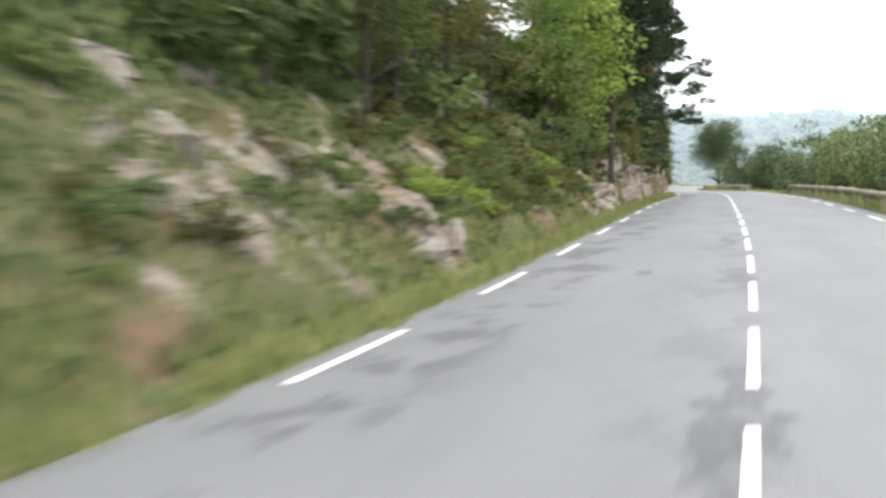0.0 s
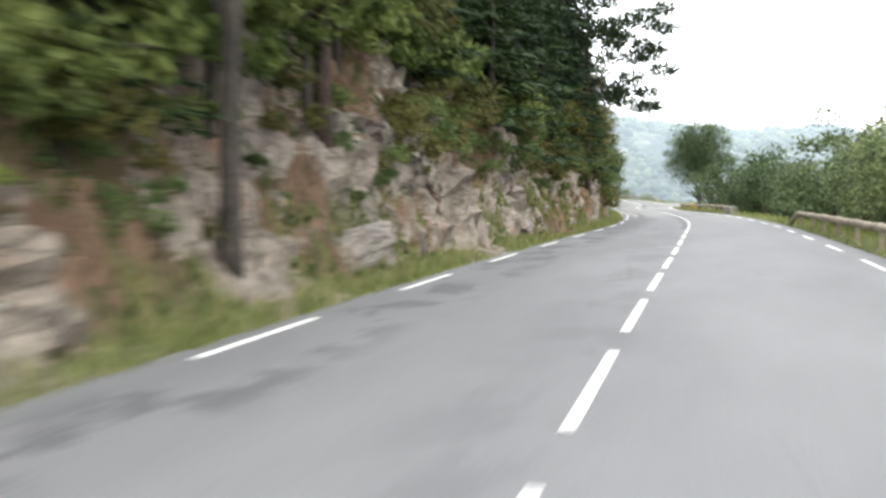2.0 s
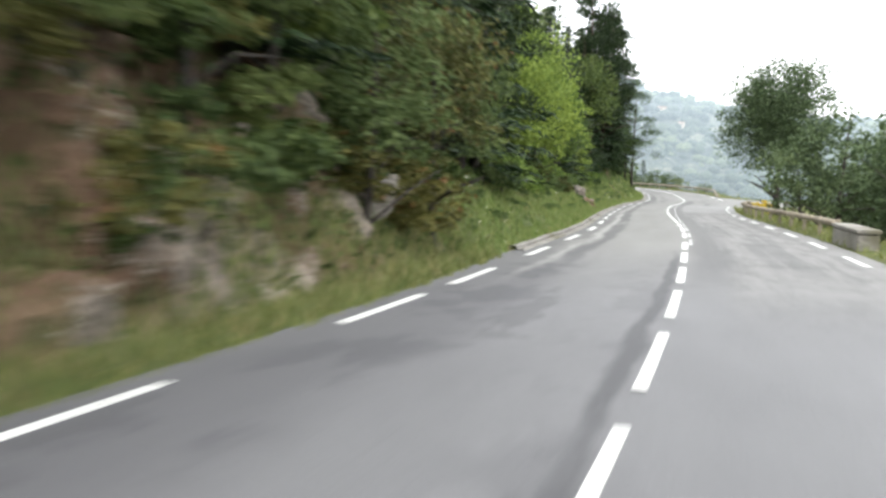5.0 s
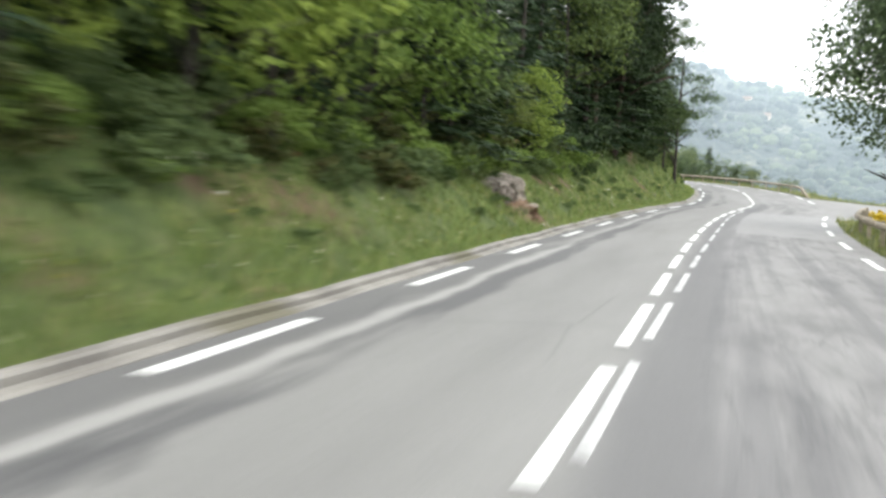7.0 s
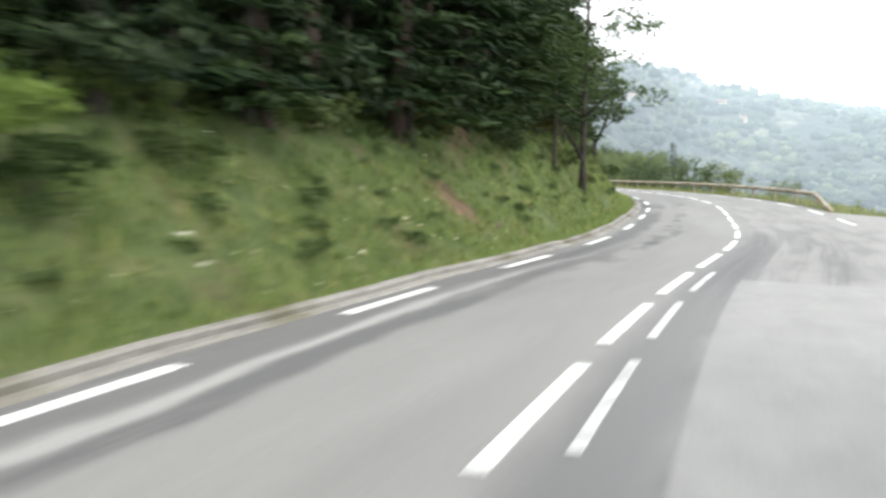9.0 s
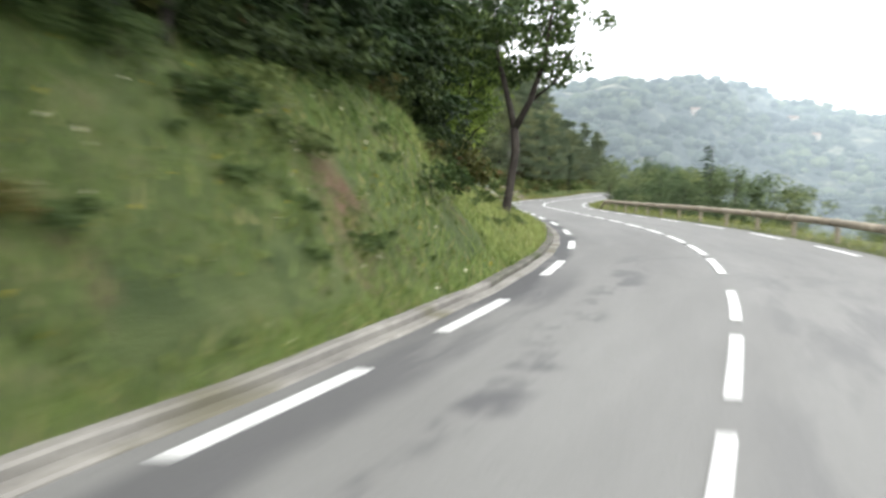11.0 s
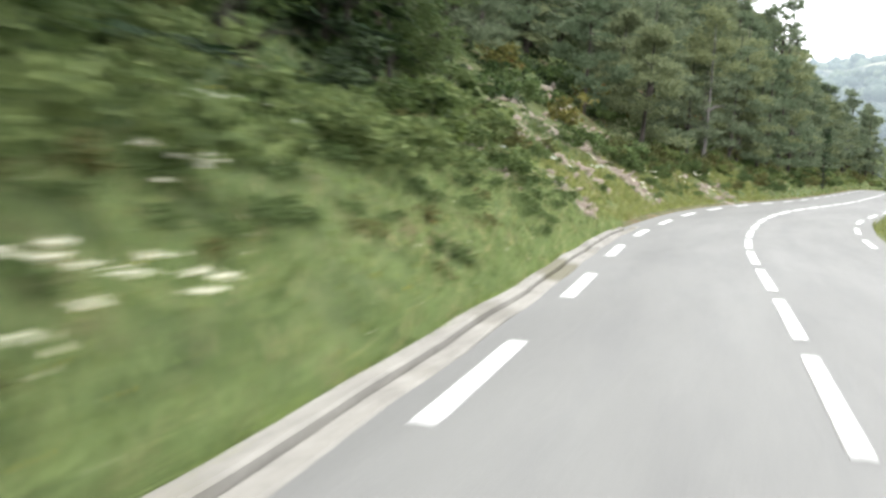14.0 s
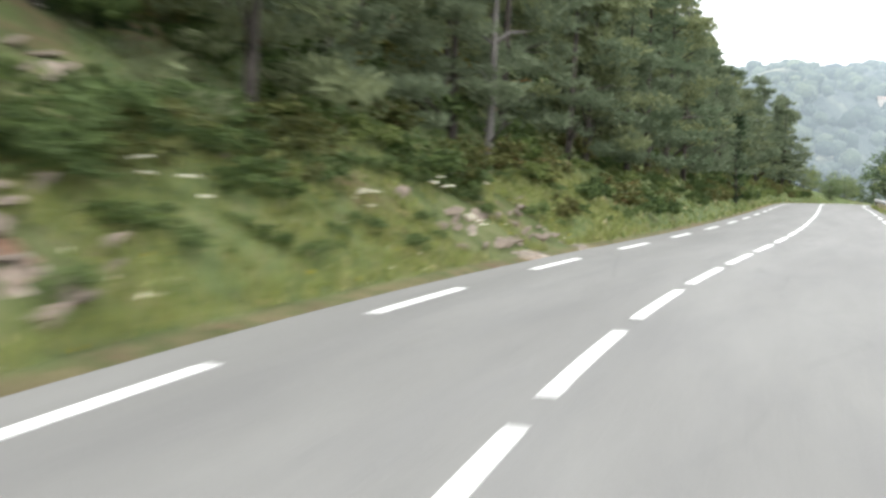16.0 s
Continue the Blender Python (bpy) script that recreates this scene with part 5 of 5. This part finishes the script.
def outcrop(s0, s1_, e, high, lean, seed, label, taper=.8, foot=0.0, proud=1.0):
    """A craggy limestone wall proud of the bank, broken by upright cracks, that runs back into the slope at its ends and top."""
    s, h = np.linspace(s0, s1_, int((s1_ - s0) / .13)), np.concatenate([np.arange(-.5, high, .13), [high, high]])
    sg, hg = np.meshgrid(s, h, indexing="ij")
    u = (sg - s0) / (s1_ - s0)
    end = np.clip(np.minimum(u, 1 - u) * (s1_ - s0) / taper, 0, 1) ** .5
    crest = high * (.62 + .38 * end) + .5 * fbm(sg, 0 * sg, seed, 2, .5)
    z = np.where(hg < 0, hg, hg * crest / high)
    warp = fbm(sg, hg, seed + 3.0, 2, .8)
    tall = np.vectorize(lambda a, b: noise.cell(Vector((a, b, seed))))
    cut = .34 * tall(sg * .9 + .5 * warp + .15 * hg, hg * .3 + .4 * warp) + .2 * tall(sg * 2.2 + .6 * warp, hg * .8 + .5 * warp) + .08 * tall(sg * 4.6 + warp, hg * 2.6 + warp)
    back = e + lean * z + 1.0 * (1 - end) - proud * cut - .16 * fbm(sg, z, seed + 9.0, 3, 1.4)
    back += .55 * np.clip((hg / high - .86) / .14, 0, 1) ** 2
    back[:, -1] += 2.2
    z[:, -1] -= .3
    x, y = at(sg, -(left_edge(sg) + back + .22))
    v = np.stack([x, y, road_z(sg, left_edge(sg)) + z + foot], -1).reshape(-1, 3)
    base = np.array(bank_point((s0 + s1_) / 2, e))
    ob = thing("rock_outcrop", label, "rock", Matrix.Translation(base), "rock outcrops of the cutting")
    face = part("rock_face", mesh_of("rock_face", v - base, grid_faces(len(s), len(h)), M_CLIFF), ob)
    r = np.random.default_rng(seed)
    for _ in range(int((s1_ - s0) * high * .75)):
        i, j = int(r.integers(3, len(s) - 3)), int(r.integers(5, len(h) - 4))
        q = v.reshape(len(s), len(h), 3)[i, j] - base
        tall_ = r.uniform(.22, .62)
        part("block", BLOCKS[int(r.integers(4))], face, "", pose(*q, r.normal() * 9, r.normal() * 14, heading(s[i]) + r.normal() * 12) @ Matrix.Diagonal((r.uniform(.12, .2), r.uniform(.14, .36), tall_, 1)))


for s0, s1_, e, high, lean, label in [(51.5, 58.2, .62, 2.7, .28, "broad blocky outcrop of pale limestone over the verge"), (60.3, 63, .95, 2.9, .3, "tall leaning slab of pale grey limestone"),
                                      (62.6, 66.4, .9, 1.9, .15, "cracked grey limestone block beside the leaning slab"), (67.8, 71.6, .55, 1.6, .45, "rounded pale boulder at the foot of the cutting"),
                                      (72.6, 75.6, .95, 1.3, .3, "low ledge of pale limestone above the verge"), (79, 84.4, .7, 2.9, .2, "ribbed pinkish limestone wall over the verge"),
                                      (85.6, 91.8, .8, 5.3, .1, "high overhanging limestone cliff with upright cracks")]:
    outcrop(s0, s1_, e, high, lean, int(s0), label)
# rocks higher on the slopes: s from, s to, e, height, lean, foot over the road
for s0, s1_, e, high, lean, foot, label in [(13.0, 16.8, 1.2, 2.5, .85, .85, "pale weathered rock face half covered with plants"), (34.2, 37.6, 2.8, 1.9, .7, 2.8, "bare tilted limestone slab high on the bank"), (33.8, 35.5, 2.1, .7, .75, 2.15, "small limestone ledge on the bank"),
                                            (259.7, 261.7, 1.6, .45, .9, .8, "small pale limestone rock in the meadow bank"), (271.8, 274.3, 4.0, 1.6, .85, 2.5, "orange-stained limestone rocks on the slope"), (280.6, 283.8, 5.1, 1.7, .9, 3.2, "pale broken limestone rocks high on the slope"),
                                            (263.5, 266.1, 1.15, .6, .9, .42, "flat layered limestone rock low in the bank"), (276, 278.2, 2.0, .5, 1.0, 1.05, "low ledge of pale limestone in the grass")]:
    outcrop(s0, s1_, e, high, lean, int(s0), label, .9, foot, .8)
outcrop(147.5, 150.5, .68, 1.3, .2, 149, "dark-creviced limestone outcrop in the grass bank", .4)


# ---- grass, weeds, flowers ----
def blades(name, label, n, place, size, mat, seed, spread=.35, slim=.14):
    r = np.random.default_rng(seed)
    x, y, z = place(r, n)
    ln = r.uniform(*size, n)
    up = np.stack([r.normal(size=n) * spread, r.normal(size=n) * spread, np.ones(n)], 1)
    v, f = cards(np.stack([x, y, z + ln * .38], 1), up, ln, ln * slim, .5)
    if slim < .4:
        v = v.reshape(n, 4, 3)
        v = np.stack([v[:, 1] - (v[:, 2] - v[:, 0]) * .5, v[:, 3] - (v[:, 2] - v[:, 0]) * .5, v[:, 2]], 1).reshape(-1, 3)
        f = np.arange(3 * n).reshape(n, 3)
    return tagged(new(name, mesh_of(name, v, f, mat)), label, "grass", kind="stuff")


def on_bank(s0, s1_, e0, e1, power=1.0):
    def place(r, n):
        s, e = r.uniform(s0, s1_, n), e0 + (e1 - e0) * r.uniform(0, 1, n) ** power
        clump = np.array([noise.noise((a * .7, b * .9, 2.0)) for a, b in zip(s, e)])
        for _ in range(3):
            bare = np.zeros(n, bool)
            for s0_, e0_, r0, add in SCREES:
                bare |= ((s - s0_) / r0) ** 2 + ((e - e0_) / (.8 * r0)) ** 2 < .45 * min(add, 1.4)
            for s0_, e0_, r0, q0 in EARTH:
                bare |= ((s - s0_) / r0) ** 2 + ((e - e0_) / q0) ** 2 < .8
            k = int(bare.sum())
            s[bare], e[bare] = r.uniform(s0, s1_, k), e0 + (e1 - e0) * r.uniform(0, 1, k) ** power
        keep = clump > -.25
        s, e = np.where(keep, s, s + .4), np.where(keep, e, np.clip(e - .3, e0, None))
        x, y = at(s, -(left_edge(s) + e))
        return x, y, road_z(s, left_edge(s)) + bank_z(s, e)
    return place


def on_verge(s0, s1_, e0, e1):
    def place(r, n):
        s, e = r.uniform(s0, s1_, n), r.uniform(e0, e1, n)
        x, y = at(s, w_right(s) + .5 + np.interp(s, [169, 178, 190, 199], [0, 5.0, 4.5, 0]) + e)
        return x, y, road_z(s, w_right(s)) + right_z(s, e)
    return place


blades("grass", "short green and straw grass on the verge below the rocks", 44000, on_bank(0, 106, -.02, 1.1), (.08, .32), L_GRASS, 201, slim=.08)
blades("grass", "green grass and weeds on the rocky slope", 26000, on_bank(0, 106, .6, 6), (.1, .32), L_GRASS, 202, slim=.1)
blades("grass", "tall green meadow grass on the bank", 60000, on_bank(104, 208, .0, 2.4), (.08, .34), L_LUSH, 203, slim=.07)
blades("grass", "tall green meadow grass on the bank", 34000, on_bank(104, 208, 2.0, 6), (.1, .4), L_LUSH, 213, slim=.12)
blades("grass", "bright green meadow grass on the bank", 40000, on_bank(205, 232, .0, 3.4), (.08, .36), L_MEADOW, 204, slim=.06)
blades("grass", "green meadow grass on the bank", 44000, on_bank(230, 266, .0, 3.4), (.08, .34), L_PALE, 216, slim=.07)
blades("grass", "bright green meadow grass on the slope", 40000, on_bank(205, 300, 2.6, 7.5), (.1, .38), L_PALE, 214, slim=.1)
blades("grass", "green and straw grass among the stones", 44000, on_bank(264, 302, .3, 3.4), (.06, .28), L_GRASS, 215, slim=.08)
blades("grass", "dry grass along the distant bank", 16000, on_bank(296, 395, .2, 6), (.1, .28), L_GRASS, 205, slim=.3)
blades("grass", "short grass on the valley verge", 26000, on_verge(20, 370, .0, 3.5), (.1, .36), L_GRASS, 206, slim=.1)
blades("grass", "dry straw-coloured grass among the stones", 14000, on_bank(256, 304, .25, 5.5), (.1, .34), L_STRAW, 217, slim=.06)
blades("grass", "dry straw-coloured grass below the rocks", 9000, on_bank(0, 106, .0, 1.3), (.1, .36), L_STRAW, 218, slim=.05)
blades("grass", "dry straw-coloured grass in the bank", 9000, on_bank(106, 256, .05, 3.5), (.1, .36), L_STRAW, 219, slim=.05)
blades("weeds", "broad-leaved green weeds on the slope", 24000, on_bank(0, 106, .5, 7), (.08, .22), L_GREEN, 207, .9, .5)
blades("weeds", "broad-leaved green weeds among the grass", 30000, on_bank(104, 300, .4, 9), (.08, .2), L_LIGHT, 208, .9, .5)
blades("flowers", "small white umbel flowers among the grass", 2600, on_bank(104, 300, .3, 6), (.03, .09), L_WHITE, 209, 3, 1.0)
blades("flowers", "small yellow flowers in the grass", 2000, on_bank(104, 300, .3, 5), (.03, .08), L_YELLOW, 210, 3, 1.0)
blades("litter", "red-brown fallen needles and dry leaves on the soil", 7000, on_bank(65, 80, -.02, 1.1), (.04, .11), L_RUST, 220, 1.6, .3)
blades("grass", "ragged grass creeping over the road edge", 6000, on_bank(0, 106, -.16, .08), (.06, .18), L_GRASS, 221, .6, .09)
blades("grass", "grass hanging over the kerb", 9000, on_bank(108, 264, -.1, .1), (.08, .22), L_LUSH, 222, .7, .08)
blades("undergrowth", "dark leafy undergrowth below the trees", 14000, on_bank(0, 190, 3.0, 10), (.2, .5), L_GREEN, 211, 1.2, .6)
# this undergrowth takes the leaves coloured as if in deep shade
blades("undergrowth", "dark leafy undergrowth below the trees", 14000, on_bank(190, 400, 5.0, 18), (.25, .55), L_SHADED, 212, 1.2, .6)


def umbels(n, s0, s1_, e0, e1, seed):
    """White flower heads on thin stalks, in loose stands."""
    r = np.random.default_rng(seed)
    cs, ds_ = [], []
    for _ in range(n):
        s, e = r.uniform(s0, s1_), r.uniform(e0, e1)
        for _ in range(int(r.integers(2, 6))):
            x, y, z = bank_point(s + r.normal() * .25, max(.2, e + r.normal() * .2))
            k = 18
            cs.append(np.array([x, y, z + r.uniform(.3, .55)]) + r.normal(size=(k, 3)) * np.array([.044, .044, .01]))
            ds_.append(r.normal(size=(k, 3)) * np.array([1, 1, .2]))
    c, d = np.concatenate(cs), np.concatenate(ds_)
    v, f = cards(c, d, .036, .034)
    tagged(new("flowers", mesh_of("flowers", v, f, L_WHITE)), "white umbel flowers standing above the grass", "flowers", kind="stuff")


umbels(11, 214, 276, .4, 3.0, 251)
umbels(8, 274, 300, .5, 2.2, 254)
umbels(2, 231.3, 231.8, .6, .8, 255)
umbels(4, 240.5, 243, .7, 1.0, 256)
umbels(3, 243.5, 246, 1.6, 2.0, 257)
for n, (s, e) in enumerate([(227.9, 2.0), (221.5, 2.1), (218.6, .85), (180.4, 1.15)]):
    blades("flowers", "patch of yellow flowers in the meadow grass", 30, on_bank(s - .25, s + .25, e - .12, e + .12), (.05, .09), L_YELLOW, 258 + n, 3, 1.0)
umbels(4, 30, 106, .4, 1.2, 252)
umbels(3, 106, 205, .6, 2.6, 253)
BROOM = tree_kind("broom_bush", "yellow flowering broom bush beside the lay-by", "bush", trunk_mesh(.8, .03, 221, M_BARK, 6, .2, .1, .8, "stems"), leaf_crown(222, (.9, .9, .6), 26, 34, .13, L_YELLOW, lift=-1), .3)
right_plant(BROOM, 167, 2.0, 0, 1.1)
right_plant(BROOM, 164.5, 2.4, 90, .8)


# ---- far hill across the valley ----
def far_hills():
    az = np.radians(np.linspace(60, -60, 220))
    k = np.linspace(0, 1, 60)
    ag, kg = np.meshgrid(az, k, indexing="ij")
    deg = np.degrees(ag)
    r = np.interp(deg, [10, 17], [380, 300]) + np.interp(deg, [10, 17], [700, 420]) * kg
    crest = np.interp(deg, [-60, -25, -8, 0, 6, 12, 14, 16, 22, 40, 60], [52, 48, 50, 56, 66, 83, 78, 66, 55, 50, 50])
    x, y = -18 - np.sin(ag) * r, 150 + np.cos(ag) * r
    rise = -70 + (crest + 70) * np.sin(np.clip(kg * 1.12, 0, 1) * math.pi / 2) ** 1.1
    z = rise + 7 * fbm(x, y, 0, 5, .012) * np.clip(kg * 3, 0, 1) + 3 * fbm(x, y, 4, 2, .12) + 1.2 * fbm(x, y, 9, 2, .35)
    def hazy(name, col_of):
        """Woodland whose haze is put in as a glow that strengthens with distance."""
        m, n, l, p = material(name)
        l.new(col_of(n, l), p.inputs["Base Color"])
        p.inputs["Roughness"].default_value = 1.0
        co, away, haze_glow, thick = n.new("ShaderNodeTexCoord"), n.new("ShaderNodeVectorMath"), n.new("ShaderNodeMapRange"), n.new("ShaderNodeMath")
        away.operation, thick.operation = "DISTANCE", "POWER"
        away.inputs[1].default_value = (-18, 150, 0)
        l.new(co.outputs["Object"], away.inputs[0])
        l.new(away.outputs["Value"], haze_glow.inputs[0])
        haze_glow.inputs[1].default_value, haze_glow.inputs[2].default_value, haze_glow.inputs[3].default_value, haze_glow.inputs[4].default_value = 330, 1080, .27, .55
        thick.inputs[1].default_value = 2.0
        l.new(haze_glow.outputs[0], thick.inputs[0])
        # pale blue emission stands in for the haze
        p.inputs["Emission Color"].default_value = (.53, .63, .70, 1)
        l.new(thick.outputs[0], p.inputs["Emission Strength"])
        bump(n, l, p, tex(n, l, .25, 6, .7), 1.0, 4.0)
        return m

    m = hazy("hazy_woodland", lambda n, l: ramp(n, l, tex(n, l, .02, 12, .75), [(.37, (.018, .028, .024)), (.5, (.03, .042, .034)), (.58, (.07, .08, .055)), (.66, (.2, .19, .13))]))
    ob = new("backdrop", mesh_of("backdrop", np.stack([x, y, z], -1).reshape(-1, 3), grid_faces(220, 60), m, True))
    tagged(ob, "hazy blue-green wooded hill across the valley", "hill", kind="structure")
    # single tree crowns and copses of the far wood
    r_ = np.random.default_rng(505)
    gold = (1 + 5 ** .5) / 2
    ico = unit(np.array([(0, a, b) for a in (-1, 1) for b in (-gold, gold)] + [(a, b, 0) for a in (-1, 1) for b in (-gold, gold)] + [(b, 0, a) for a in (-1, 1) for b in (-gold, gold)], float))
    tri = np.array([q for q in itertools.combinations(range(12), 3) if all(np.linalg.norm(ico[q[i]] - ico[q[i - 1]]) < 1.2 for i in range(3))])
    flip = np.einsum("ij,ij->i", np.cross(ico[tri[:, 1]] - ico[tri[:, 0]], ico[tri[:, 2]] - ico[tri[:, 0]]), ico[tri[:, 0]]) < 0
    tri[flip] = tri[flip][:, ::-1]
    vs = []
    for _ in range(8000):
        i, j = int(r_.integers(60, 152)), int(60 * r_.uniform(.08, .99) ** .85)
        if noise.noise((x[i, j] * .02, y[i, j] * .02, 3.0)) < -.14:
            continue
        g_ = r_.uniform(2.2, 5.2)
        vs.append(ico * r_.uniform(.75, 1.25, (12, 1)) * np.array([g_, g_, g_ * .85]) + np.array([x[i, j] + r_.normal() * 5, y[i, j] + r_.normal() * 5, z[i, j] + g_ * .15]))
    f_ = np.concatenate([tri + 12 * i for i in range(len(vs))])
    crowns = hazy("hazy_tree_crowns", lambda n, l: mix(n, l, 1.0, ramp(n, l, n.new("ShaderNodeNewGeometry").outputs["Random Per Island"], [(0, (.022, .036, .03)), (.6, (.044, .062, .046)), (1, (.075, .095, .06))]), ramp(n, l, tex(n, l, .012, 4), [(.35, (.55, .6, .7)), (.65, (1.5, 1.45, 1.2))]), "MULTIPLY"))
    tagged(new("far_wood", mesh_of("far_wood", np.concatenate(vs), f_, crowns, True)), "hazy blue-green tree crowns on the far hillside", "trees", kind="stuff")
    # houses and glasshouses on the far slope: bearing, rise, length, width, wall height
    tilt = (z - 1.1) / np.hypot(x + 14, y - 169)
    for bear, up, ln, wd, hi in [(10.6, .066, 12, 8, 5), (9.9, .067, 9, 7, 4), (9.0, .066, 14, 8, 5), (2.6, .056, 44, 9, 3.5), (7.7, .05, 10, 7, 4), (4.8, .062, 12, 8, 5), (1.2, .05, 26, 8, 3.5), (13.5, .07, 10, 8, 5)]:
        ln, wd, hi = ln * .48, wd * .5, hi * .55
        i = int(np.abs(deg[:, 0] - bear).argmin())
        j = 6 + int(np.abs(tilt[i, 6:] - up).argmin())
        house = thing("farmhouse", "small pale farm building on the far hillside", "house", pose(float(x[i, j]), float(y[i, j]), float(z[i, j]) + 1.2, 0, 0, bear + 8), "farm buildings across the valley")
        part("wall", mesh_of("wall", *box(0, 0, hi / 2 - 2, ln, wd, hi + 4, .1), M_FARWALL), house)
        h2, r2 = hi + 1.2, wd / 2 + .1
        v = [(sx * (ln / 2 + .1), sy * r2, hi - .1) for sx in (-1, 1) for sy in (-1, 1)] + [(sx * (ln / 2 + .1), 0, h2) for sx in (-1, 1)]
        part("roof", mesh_of("roof", v, [[0, 2, 5, 4], [1, 4, 5, 3], [0, 4, 1], [2, 3, 5], [0, 1, 3, 2]], M_FARROOF), house)


far_hills()
